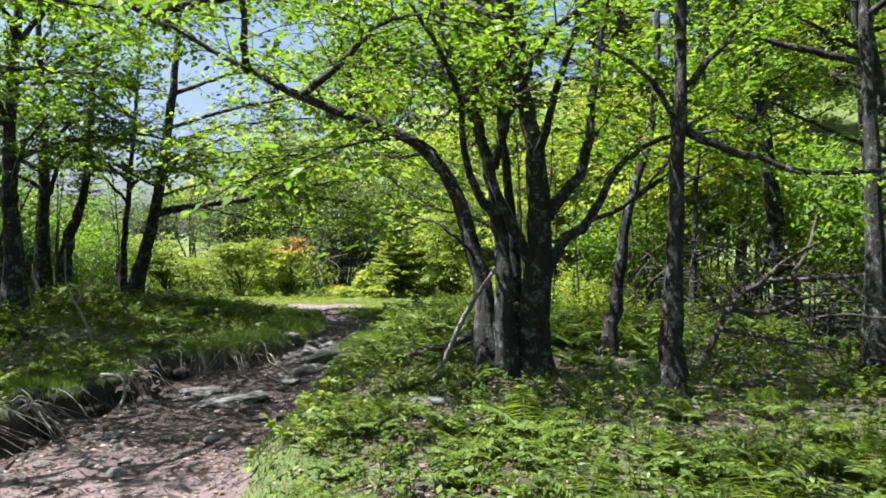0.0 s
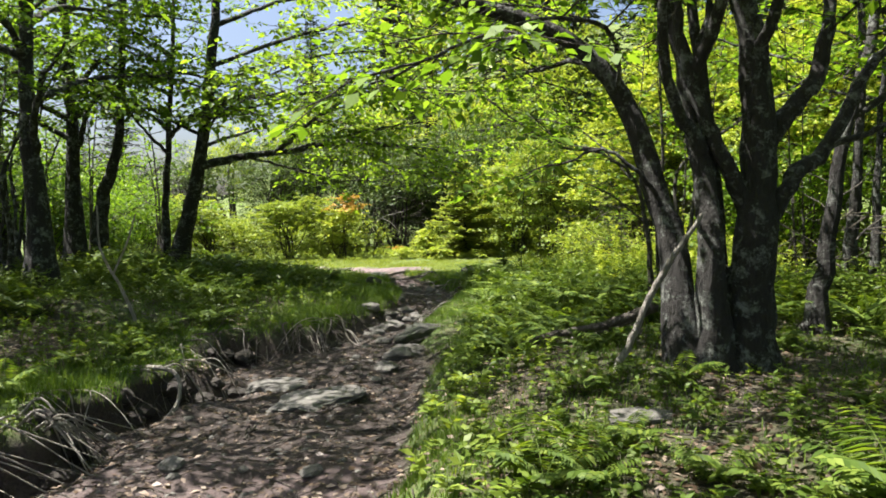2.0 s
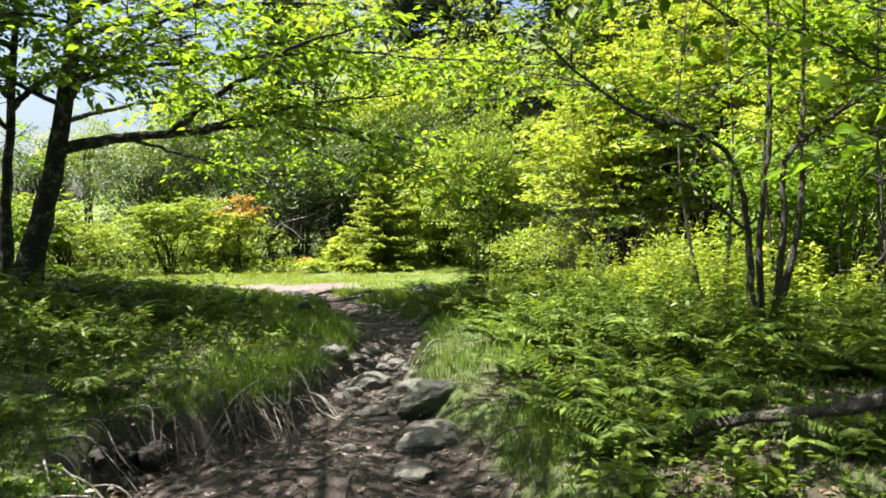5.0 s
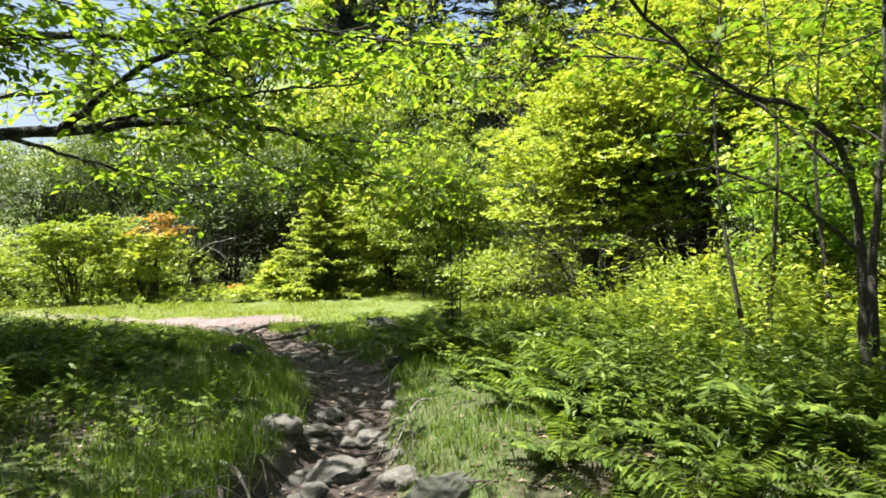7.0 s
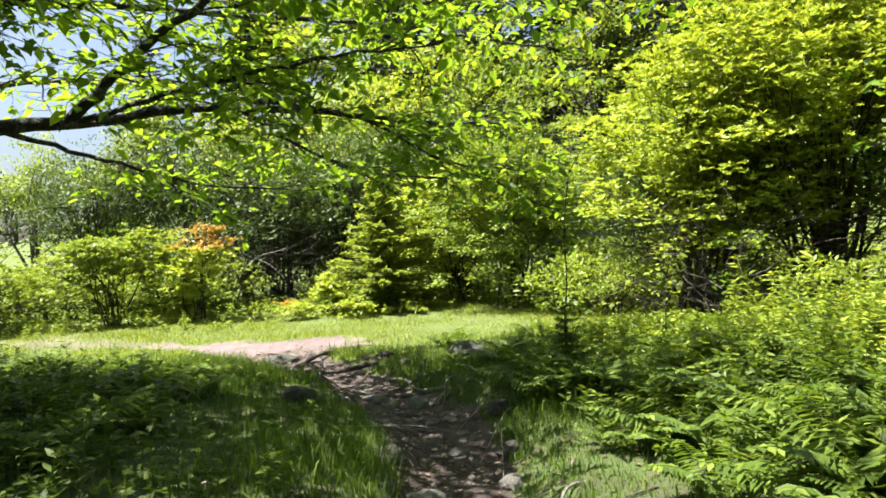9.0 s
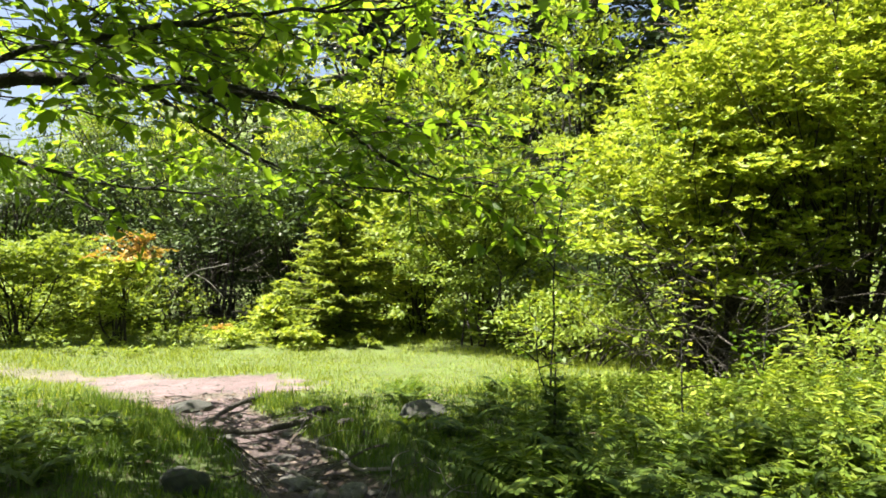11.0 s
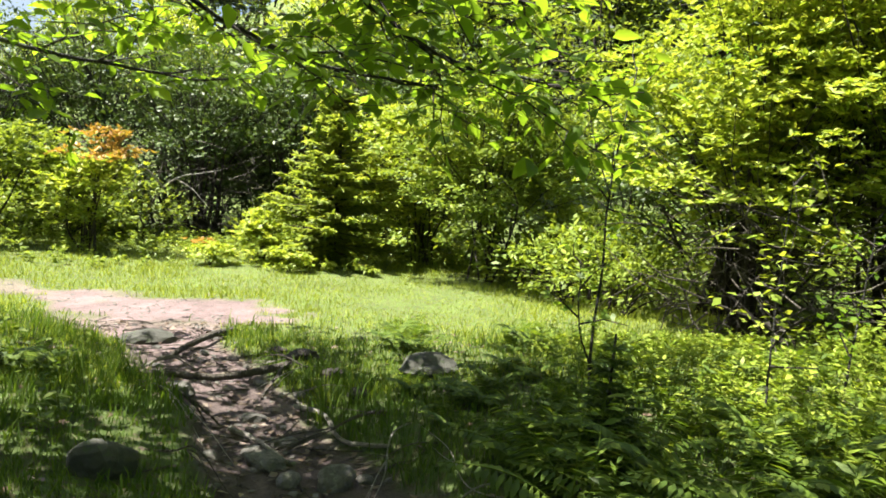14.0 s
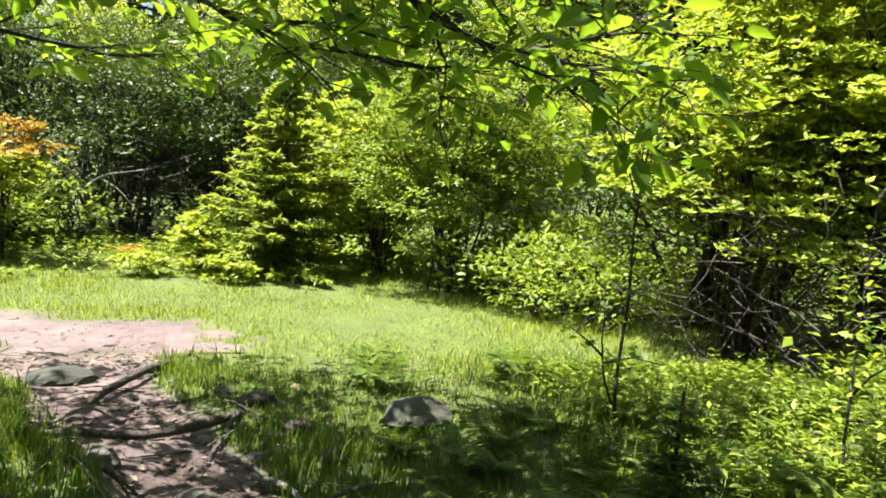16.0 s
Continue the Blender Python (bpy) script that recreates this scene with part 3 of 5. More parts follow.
# the many-stemmed old tree beside the trail
Y0 = 7.2
tree("old many-stemmed tree with dark lichen-spotted bark beside the trail", (0.75, Y0), [
    ([(0.47, Y0, 0.15), (0.42, Y0 + 0.1, 0.9), (0.32, Y0 + 0.2, 1.45), (0.08, Y0 + 0.28, 2.15), (-0.33, Y0 + 0.3, 2.62), (-1.3, Y0 + 0.35, 3.0), (-2.1, Y0 + 0.4, 3.4), (-3.0, Y0 + 0.3, 3.9)], 0.125, 0.02, 0.5),
    ([(0.62, Y0 - 0.1, 0.15), (0.60, Y0 - 0.1, 1.1), (0.53, Y0, 1.85), (0.36, Y0, 2.6), (0.05, Y0 + 0.2, 3.5), (-0.2, Y0 + 0.4, 5.2)], 0.105, 0.025, 0.5),
    ([(0.86, Y0 + 0.05, 0.12), (0.90, Y0, 0.9), (0.95, Y0, 1.6), (0.92, Y0, 2.3), (0.82, Y0, 2.9), (0.65, Y0 - 0.1, 3.6), (0.6, Y0 - 0.3, 5.6)], 0.175, 0.035, 0.5),
    ([(0.70, Y0 + 0.04, 0.05), (0.71, Y0 + 0.04, 0.40), (0.72, Y0 + 0.05, 0.85)], 0.23, 0.13, 1.1),
    ([(0.92, Y0, 1.2), (0.74, Y0 - 0.05, 1.6), (0.55, Y0 - 0.08, 2.0), (0.40, Y0 - 0.1, 2.5), (0.28, Y0 - 0.2, 3.2)], 0.075, 0.03, 0.6),
    ([(0.92, Y0, 1.65), (1.12, Y0 + 0.05, 1.95), (1.38, Y0 + 0.1, 2.3), (1.52, Y0 + 0.2, 3.1), (1.8, Y0 + 0.5, 4.6)], 0.085, 0.025, 0.3),
    ([(1.02, Y0, 1.30), (1.22, Y0, 1.6), (1.46, Y0 + 0.1, 1.78), (1.72, Y0 + 0.15, 2.25), (2.15, Y0 + 0.3, 2.6), (2.9, Y0 + 0.5, 2.75)], 0.075, 0.02, 0.45),
    ([(0.55, Y0 - 0.05, 1.75), (0.25, Y0 - 0.3, 2.2), (0.1, Y0 - 0.7, 3.0), (-0.3, Y0 - 1.1, 3.6)], 0.06, 0.015, 0.35),
    ([(0.5, Y0 - 0.1, 2.3), (0.62, Y0 - 0.5, 2.8), (0.9, Y0 - 1.0, 3.3), (1.4, Y0 - 1.4, 3.7)], 0.05, 0.012, 0.3),
    ([(0.75, Y0 + 0.2, 0.12), (0.74, Y0 + 0.22, 1.0), (0.70, Y0 + 0.25, 1.9), (0.58, Y0 + 0.35, 3.0), (0.62, Y0 + 0.5, 4.4)], 0.085, 0.02, 0.6),
    ([(0.86, Y0, 2.2), (1.06, Y0 - 0.2, 2.9), (1.28, Y0 - 0.4, 3.8), (1.3, Y0 - 0.6, 4.6)], 0.05, 0.014, 0.4),
    ([(0.45, Y0, 2.2), (0.66, Y0 + 0.1, 2.8), (0.74, Y0 + 0.1, 3.6)], 0.04, 0.012, 0.45),
    ([(1.46, Y0 + 0.1, 1.78), (1.78, Y0 - 0.1, 1.92), (2.2, Y0 - 0.3, 2.4)], 0.03, 0.010, 0.4),
    ([(0.33, Y0 + 0.18, 1.42), (0.12, Y0 - 0.05, 1.62), (-0.12, Y0 - 0.05, 1.78), (-0.35, Y0, 1.7)], 0.022, 0.008, 0.6),
    # the next four limbs are added overhead to shade the right bank
    ([(0.30, Y0 + 0.1, 3.0), (-0.4, Y0 + 1.4, 3.7), (-1.0, Y0 + 2.8, 4.0), (-1.5, Y0 + 4.2, 4.1)], 0.05, 0.012, 0.3),
    ([(0.62, Y0 - 0.1, 3.7), (0.2, Y0 + 1.4, 4.4), (-0.5, Y0 + 3.0, 4.8), (-1.0, Y0 + 4.6, 4.9)], 0.05, 0.012, 0.3),
    ([(0.16, Y0 + 0.13, 3.2), (-0.5, Y0 + 1.6, 3.9), (-1.4, Y0 + 3.2, 4.2), (-2.1, Y0 + 4.4, 4.3)], 0.05, 0.012, 0.3),
    ([(0.82, Y0, 3.0), (0.3, Y0 + 1.6, 4.2), (-0.1, Y0 + 3.0, 4.6), (-0.2, Y0 + 4.2, 4.7)], 0.05, 0.012, 0.3),
    ([(0.06, Y0 + 0.26, 2.2), (-0.15, Y0 - 0.5, 2.46), (-0.55, Y0 - 1.05, 2.42), (-1.0, Y0 - 1.4, 2.24), (-1.4, Y0 - 1.6, 2.02)], 0.018, 0.006, 0.3),
    ([(0.0, Y0 + 0.28, 2.28), (-0.15, Y0 + 0.6, 2.5), (-0.5, Y0 + 1.2, 2.55), (-0.9, Y0 + 1.9, 2.7)], 0.035, 0.01, 0.25),
], leaf=0.092, density=24, reach=1.25, levels=2, seed=1, gap=0.23, more=(7, 2.9, 5.2, 2.7, 170, 170))

# slim neighbours
tree("slim upright tree with grey bark in the ferns", (2.0, 6.35), [
    ([(2.0, 6.35, 0.2), (2.02, 6.35, 1.6), (2.08, 6.4, 2.9), (2.15, 6.5, 5.5)], 0.10, 0.04, 0.5),
    ([(2.1, 6.4, 2.55), (2.5, 6.3, 2.35), (3.2, 6.2, 2.15), (4.0, 6.1, 2.2)], 0.04, 0.012, 0.3),
    ([(2.08, 6.4, 2.9), (2.5, 6.6, 3.3), (3.0, 6.8, 3.8)], 0.045, 0.012, 0.3),
    ([(2.06, 6.4, 2.6), (1.7, 6.2, 3.0), (1.2, 6.0, 3.2)], 0.03, 0.010, 0.3)], seed=2, reach=0.9)
tree("leaning slim tree with dark bark", (1.95, 8.5), [
    ([(1.9, 8.5, 0.2), (2.02, 8.5, 1.0), (2.15, 8.5, 1.9), (2.45, 8.6, 2.9), (2.6, 8.7, 4.6)], 0.085, 0.03, 0.55),
    ([(2.2, 8.5, 2.1), (2.7, 8.6, 2.4), (3.3, 8.8, 2.8)], 0.035, 0.01, 0.3)], seed=3, reach=0.8)

# the tree on the far bank whose long limb reaches over the trail
tree("woodland tree with a long limb reaching over the trail", (-6.15, 14.4), [
    ([(-6.15, 14.4, 0.35), (-5.95, 14.4, 1.2), (-5.73, 14.4, 2.0), (-5.45, 14.45, 3.8), (-5.3, 14.5, 5.4), (-5.2, 14.5, 7.2)], 0.15, 0.04, 0.8),
    ([(-5.68, 14.4, 2.2), (-5.1, 14.75, 2.36), (-4.46, 15.05, 2.45), (-3.6, 15.3, 2.6), (-2.6, 15.2, 2.56), (-1.6, 15.25, 2.45), (-0.8, 15.2, 2.4)], 0.075, 0.012, 0.28),
    ([(-4.5, 15.0, 2.45), (-4.0, 14.6, 2.75), (-3.4, 13.95, 3.0), (-2.6, 13.5, 3.35), (-1.8, 13.2, 3.5)], 0.05, 0.010, 0.15),
    ([(-3.3, 15.3, 2.68), (-2.7, 15.5, 2.3), (-2.05, 15.6, 2.04), (-1.3, 15.3, 1.92)], 0.022, 0.007, 0.3),
    ([(-2.9, 15.2, 2.65), (-2.1, 14.9, 2.42), (-1.4, 15.05, 2.06), (-0.7, 15.0, 1.95)], 0.02, 0.007, 0.3),
    ([(-5.5, 14.45, 3.5), (-4.6, 14.6, 3.9), (-3.4, 14.8, 4.1), (-2.2, 15.0, 4.2)], 0.05, 0.012, 0.2),
    ([(-5.6, 14.4, 2.9), (-5.0, 13.7, 3.1), (-4.2, 12.9, 3.3), (-3.3, 12.2, 3.5)], 0.045, 0.012, 0.25),
    ([(-5.62, 14.4, 2.7), (-6.3, 14.1, 3.1), (-7.0, 13.7, 3.4)], 0.04, 0.012, 0.3),
    ([(-5.3, 14.5, 4.6), (-4.3, 15.0, 5.1), (-3.0, 15.4, 5.3)], 0.045, 0.012, 0.2),
    ([(-5.55, 14.45, 3.0), (-4.2, 14.1, 3.2), (-2.2, 14.1, 3.35), (-0.2, 14.3, 3.3)], 0.04, 0.010, 0.25),
    ([(-5.5, 14.45, 3.3), (-3.7, 15.7, 3.6), (-1.4, 16.3, 3.6), (0.4, 16.5, 3.4)], 0.04, 0.010, 0.25),
    ([(-5.4, 14.45, 3.9), (-3.6, 13.6, 4.2), (-1.6, 13.2, 4.35), (0.1, 13.1, 4.3)], 0.04, 0.010, 0.25),
    ([(-4.46, 15.05, 2.45), (-3.5, 14.5, 2.6), (-2.5, 14.2, 2.75), (-1.5, 14.1, 2.85)], 0.03, 0.008, 0.2),
    ([(-5.6, 14.4, 2.55), (-5.0, 13.3, 2.85), (-4.3, 12.4, 2.95), (-3.5, 11.8, 3.0)], 0.03, 0.008, 0.25),
    ([(-5.7, 14.4, 2.5), (-5.2, 15.6, 2.9), (-4.4, 16.8, 3.2), (-3.2, 17.6, 3.3)], 0.035, 0.008, 0.25),
    ([(-5.0, 14.8, 2.38), (-4.4, 15.6, 2.2), (-3.6, 16.1, 2.0), (-2.8, 16.4, 1.95)], 0.025, 0.007, 0.3),
], leaf=0.12, density=11, reach=1.15, levels=2, fine=True, material=LEAF_SUNLIT, seed=4, gap=0.18)
tree("slim grey companion tree on the bank", (-6.45, 14.7), [
    ([(-6.45, 14.7, 0.35), (-6.4, 14.7, 1.8), (-6.25, 14.7, 3.6), (-6.1, 14.8, 6.0)], 0.095, 0.03, 0.5),
    ([(-6.3, 14.7, 2.4), (-6.7, 14.5, 2.9), (-7.1, 14.2, 3.5)], 0.035, 0.012, 0.3)], seed=5, reach=1.2, density=38, leaf=0.1, more=(7, 2.4, 5.0, 2.2, -90, 90))
tree("dark twin-stemmed tree on the bank", (-7.75, 14.3), [
    ([(-7.85, 14.3, 0.35), (-7.85, 14.3, 1.8), (-7.8, 14.3, 3.4), (-7.9, 14.2, 6.5)], 0.21, 0.05, 0.45),
    ([(-7.5, 14.35, 0.35), (-7.4, 14.4, 1.6), (-7.1, 14.5, 2.8), (-6.9, 14.5, 5.5)], 0.15, 0.04, 0.5),
    ([(-7.7, 14.3, 2.6), (-7.2, 13.8, 3.2), (-6.4, 13.2, 3.5)], 0.06, 0.015, 0.3),
    ([(-7.8, 14.3, 3.0), (-8.4, 13.8, 3.4), (-9.0, 13.4, 3.8)], 0.06, 0.015, 0.3)], seed=6, reach=1.3, density=40, leaf=0.1, more=(10, 2.5, 5.4, 2.8, -100, 90))
tree("dark upright tree on the bank", (-6.65, 11.3), [
    ([(-6.65, 11.3, 0.3), (-6.65, 11.3, 1.6), (-6.72, 11.3, 3.0), (-6.5, 11.3, 6.2)], 0.17, 0.05, 0.45),
    ([(-6.65, 11.3, 2.2), (-6.2, 10.7, 2.9), (-5.5, 10.1, 3.3)], 0.06, 0.015, 0.3)], seed=7, reach=1.3, density=38, leaf=0.1, more=(9, 2.7, 5.8, 3.0, -25, 120))
# added with its trunk out of view, to shade trail and left bank
tree("added woodland tree, trunk out of view, limbs shading the trail", (-6.5, 8.0), [
    ([(-6.5, 8.0, 0.3), (-6.4, 8.0, 1.8), (-6.2, 8.0, 3.4), (-6.0, 8.1, 6.8)], 0.14, 0.04, 0.45)], seed=14, reach=1.2, density=30, leaf=0.1, more=(3, 3.6, 6.0, 2.8, 80, 35))

tree("leafy tree overhanging the start of the trail", (-5.3, 5.0), [
    ([(-5.3, 5.0, 0.3), (-5.2, 5.0, 1.8), (-5.1, 5.2, 3.4), (-5.0, 5.6, 6.0)], 0.13, 0.04, 0.85),
    ([(-5.0, 5.0, 2.9), (-4.4, 5.6, 3.4), (-3.7, 6.2, 3.65), (-3.0, 6.7, 3.7)], 0.06, 0.012, 0.3),
    ([(-4.8, 5.1, 4.2), (-4.4, 6.5, 4.9), (-4.0, 8.2, 5.2), (-3.4, 9.8, 5.2)], 0.06, 0.012, 0.25),
    ([(-5.1, 5.0, 2.6), (-4.9, 6.2, 3.05), (-4.5, 7.4, 3.35), (-3.9, 8.4, 3.5)], 0.05, 0.012, 0.25),
    ([(-5.1, 5.0, 2.7), (-5.6, 5.8, 3.2), (-6.0, 7.0, 3.4), (-6.0, 8.2, 3.5)], 0.05, 0.012, 0.3)], leaf=0.098, seed=9, reach=1.3, fine=True, gap=0.22, density=14)

# added behind the start, limbs above view, to shade the right-hand ground
tree("added unseen tree shading the ground right of the start", (1.7, -1.4), [
    ([(1.7, -1.4, 0.1), (1.75, -1.4, 2.0), (1.7, -1.3, 4.0), (1.6, -1.0, 7.0)], 0.15, 0.05, 0.6),
    ([(1.75, -1.3, 3.4), (0.2, 1.0, 4.4), (-0.9, 2.6, 4.9), (-1.2, 3.8, 5.0)], 0.06, 0.012, 0.3),
    ([(1.75, -1.3, 3.0), (0.9, 0.8, 4.2), (0.1, 2.8, 4.8), (-0.3, 5.4, 4.9)], 0.06, 0.012, 0.3),
    ([(1.7, -1.3, 3.7), (1.7, 0.8, 4.6), (1.1, 2.8, 5.0), (0.8, 5.6, 5.1)], 0.06, 0.012, 0.3)], leaf=0.1, seed=15, reach=1.2, density=30, gap=0.24, more=(10, 3.4, 6.6, 4.6, 78, 38))

# woodland trees on both sides; those behind the start are added unseen for shade
NEAR = "slim woodland tree with a leafy crown"
for k, (x, y, h, r, lx, ly) in enumerate([(-4.6, -0.5, 7.0, 0.14, 1.4, 0.6), (3.4, 0.8, 6.5, 0.12, -0.8, 0.5), (4.3, 7.2, 6.5, 0.10, -0.2, 0.2),
                                          (3.2, 10.5, 5.5, 0.07, 0.1, 0.2), (3.7, 10.9, 5.0, 0.06, 0.3, 0.0), (-9.8, 11.5, 6.5, 0.12, 0.6, 0.3), (-11.0, 14.2, 7.0, 0.13, -0.3, 0.0)]):
    slim_tree(NEAR, x, y, h, r, (lx, ly), 0.38, 1.35, seed=20 + k, density=46, limbs=8, group="woodland trees")
src_tree = slim_tree(NEAR, -9.3, 9.2, 6.8, 0.12, (0.9, 0.3), 0.42, 1.4, seed=40, density=50, limbs=9, group="woodland trees")
# copies fill the woods; several stand out of view, added for shade
for k, (x, y, a, s) in enumerate([(6.5, 4.0, 1.0, 1.0), (6.2, 9.4, 2.2, 0.9), (7.6, 12.6, 3.3, 1.1), (9.5, 8.0, 4.0, 1.1), (1.0, -3.5, 2.0, 1.1), (-2.6, -4.5, 0.6, 1.1), (-8.5, 3.0, 5.0, 1.1), (5.4, 13.4, 0.4, 0.85),
                                  (-12.5, 17.0, 1.4, 1.0), (-13.0, 9.5, 2.4, 1.1), (10.5, 15.5, 5.2, 1.2), (8.0, -1.0, 0.9, 1.1), (-9.6, -2.0, 3.9, 1.1), (5.2, 10.9, 1.9, 1.15), (4.9, 5.6, 4.1, 1.1), (7.2, 6.6, 2.9, 1.2), (8.8, 10.6, 5.5, 1.25), (-10.4, 16.4, 2.2, 0.95), (-15.0, 20.5, 4.2, 1.1), (-17.5, 16.0, 1.2, 1.2), (-14.0, 15.5, 0.2, 1.0)]):
    copy_thing(src_tree, place(x, y, a, s))

# the thin understorey tree with arching branches
tree("thin many-stemmed understorey tree with arching twigs", (1.05, 10.4), [
    ([(1.0, 10.4, 0.2), (0.93, 10.35, 1.0), (0.80, 10.3, 1.6), (0.45, 10.2, 1.95), (-0.2, 10.1, 2.1), (-0.9, 10.0, 2.6)], 0.035, 0.009, 0.45),
    ([(1.1, 10.45, 0.2), (1.05, 10.4, 1.2), (1.1, 10.35, 2.1), (1.0, 10.3, 3.4)], 0.035, 0.012, 0.5),
    ([(1.15, 10.4, 0.2), (1.25, 10.4, 1.1), (1.3, 10.4, 1.8), (1.9, 10.2, 2.3), (2.7, 10.0, 2.8)], 0.03, 0.010, 0.5),
    ([(1.2, 10.5, 0.2), (1.45, 10.5, 1.2), (1.55, 10.6, 2.2), (1.6, 10.7, 3.2)], 0.03, 0.010, 0.45),
    ([(0.82, 10.3, 1.6), (0.3, 10.8, 2.25), (-0.35, 11.3, 2.5), (-0.9, 11.7, 2.4)], 0.016, 0.006, 0.4),
    ([(0.9, 10.35, 1.2), (0.5, 10.5, 1.55), (0.1, 10.8, 1.75)], 0.015, 0.006, 0.3)],
     leaf=0.07, density=38, reach=0.75, levels=2, seed=8, gap=0.2, bark=BARK_YOUNG)

# ---- shrubs round the clearing ----
SHRUB = "sunlit yellow-green deciduous shrub at the clearing's edge"
bush("shrub", SHRUB, "shrub", 2.7, 17.9, 1.6, 1.2, 3.9, 360, 18, 0.078, LEAF_YELLOW, 1, 24, 0.16, 0.17, group="clearing shrubs", stem_r=0.02, fine=True, hollow=0.7, whorl=6)
bush("shrub", SHRUB, "shrub", 4.2, 17.4, 1.95, 1.5, 5.0, 430, 19, 0.08, LEAF_YELLOW, 2, 28, 0.2, 0.19, group="clearing shrubs", stem_r=0.026, fine=True, hollow=0.7, whorl=6)
bush("shrub", SHRUB, "shrub", 4.6, 14.4, 1.5, 1.4, 4.2, 320, 17, 0.082, LEAF_YELLOW, 3, 16, 0.12, 0.18, group="clearing shrubs", stem_r=0.024, fine=True, hollow=0.65, whorl=6)
bush("shrub", SHRUB, "shrub", 6.2, 16.8, 1.9, 1.6, 5.2, 300, 9, 0.1, LEAF_YELLOW, 4, 12, 0.2, 0.2, group="clearing shrubs", stem_r=0.026, hollow=0.6, whorl=6)
GREEN = "green leafy shrub closing the clearing"
bush("shrub", GREEN, "shrub", 0.9, 21.6, 1.6, 1.1, 3.6, 360, 52, 0.085, LEAF_MID, 5, 8, 0.03, 0.105, group="clearing shrubs")
bush("shrub", GREEN, "shrub", 3.2, 22.2, 1.9, 1.3, 4.0, 360, 52, 0.085, LEAF_MID, 6, 8, 0.03, 0.11, group="clearing shrubs")
bush("shrub", GREEN, "shrub", 0.25, 23.3, 1.2, 1.0, 3.5, 220, 9, 0.1, LEAF_YELLOW, 7, 9, 0.05, 0.2, group="clearing shrubs", hollow=0.5, whorl=6)
bush("shrub", "low bright green bush beside the grass", "shrub", -2.35, 22.4, 0.32, 0.3, 0.75, 50, 7, 0.085, LEAF_YELLOW, 8, 6, 0.0, 0.1, group="clearing shrubs", whorl=6)
bush("shrub", "low bright green bush beside the grass", "shrub", -2.0, 21.5, 0.26, 0.24, 0.42, 26, 6, 0.07, LEAF_YELLOW, 12, 5, 0.0, 0.07, group="clearing shrubs", whorl=6, stem_r=0.008)
bush("shrub", "low yellow-green bush with orange young leaves", "shrub", -3.05, 21.8, 0.42, 0.3, 0.42, 36, 6, 0.07, LEAF_YELLOW, 13, 5, 0.0, 0.08, LEAF_ORANGE, group="clearing shrubs", whorl=6, stem_r=0.008)
bush("shrub", "bush with orange-red young leaves at its top", "shrub", -4.75, 22.6, 0.6, 0.5, 1.75, 110, 8, 0.085, LEAF_YELLOW, 9, 9, 0.1, 0.12, LEAF_ORANGE, group="clearing shrubs", hollow=0.5, whorl=6)
bush("shrub", "sunlit bush at the clearing's edge", "shrub", -6.3, 22.9, 1.2, 0.8, 1.9, 180, 9, 0.09, LEAF_MID, 10, 14, 0.15, 0.15, group="clearing shrubs", hollow=0.55, whorl=6)
bush("shrub", "sunlit bush at the clearing's edge", "shrub", -8.6, 22.6, 1.3, 0.9, 2.1, 180, 9, 0.09, LEAF_MID, 11, 14, 0.15, 0.16, group="clearing shrubs", hollow=0.55, whorl=6)
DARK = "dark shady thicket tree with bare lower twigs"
# the last three are added to make gaps in the sunlit shrubs dark
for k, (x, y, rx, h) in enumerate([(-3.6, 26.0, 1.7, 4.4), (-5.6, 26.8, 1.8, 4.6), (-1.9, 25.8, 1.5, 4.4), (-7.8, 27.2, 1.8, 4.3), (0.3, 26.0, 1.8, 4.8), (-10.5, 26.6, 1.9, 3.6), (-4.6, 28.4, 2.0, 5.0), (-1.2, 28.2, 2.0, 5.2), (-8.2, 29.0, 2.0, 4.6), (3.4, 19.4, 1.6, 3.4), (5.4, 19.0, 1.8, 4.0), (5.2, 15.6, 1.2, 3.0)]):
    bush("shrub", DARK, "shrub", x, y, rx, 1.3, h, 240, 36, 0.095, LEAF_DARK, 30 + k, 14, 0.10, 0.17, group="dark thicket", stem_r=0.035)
# added dark leaves stand in for deep shade in the thicket's hollow
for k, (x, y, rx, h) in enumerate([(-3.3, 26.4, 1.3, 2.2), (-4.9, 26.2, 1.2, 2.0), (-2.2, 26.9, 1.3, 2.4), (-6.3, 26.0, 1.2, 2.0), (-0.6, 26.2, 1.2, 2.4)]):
    bush("shrub", "added dark leafy shrub filling the thicket's shaded hollow", "shrub", x, y, rx, 0.8, h, 150, 34, 0.1, LEAF_DARK, 46 + k, 8, 0.0, 0.15, group="dark thicket")
conifer("young light green conifer at the clearing's edge", -1.3, 22.5, 2.75, 1.2, 1, NEEDLE_LIGHT, 26, 0.12, dens=64)
conifer("small dark spruce sapling in the ferns", -0.52, 14.45, 0.62, 0.22, 2, NEEDLE_YOUNG, 10, 0.045, dens=40)

# hillside woods: a few kinds, repeated
FAR = "leafy tree of the hillside wood"
far_a = bush("hill_tree", FAR, "tree", 3.0, 30.0, 2.6, 2.4, 7.0, 200, 28, 0.21, LEAF_MID, 50, 7, 0.1, 0.28, stem_r=0.09, group="hillside trees")
far_b = bush("hill_tree", FAR, "tree", -1.0, 31.0, 2.3, 2.3, 6.6, 190, 28, 0.21, LEAF_YELLOW, 51, 6, 0.15, 0.28, stem_r=0.09, group="hillside trees")
far_c = conifer("tall dark conifer of the hillside wood", 8.0, 33.0, 13.0, 2.9, 52, NEEDLE, 34, 0.42, group="hillside conifers", dens=10)
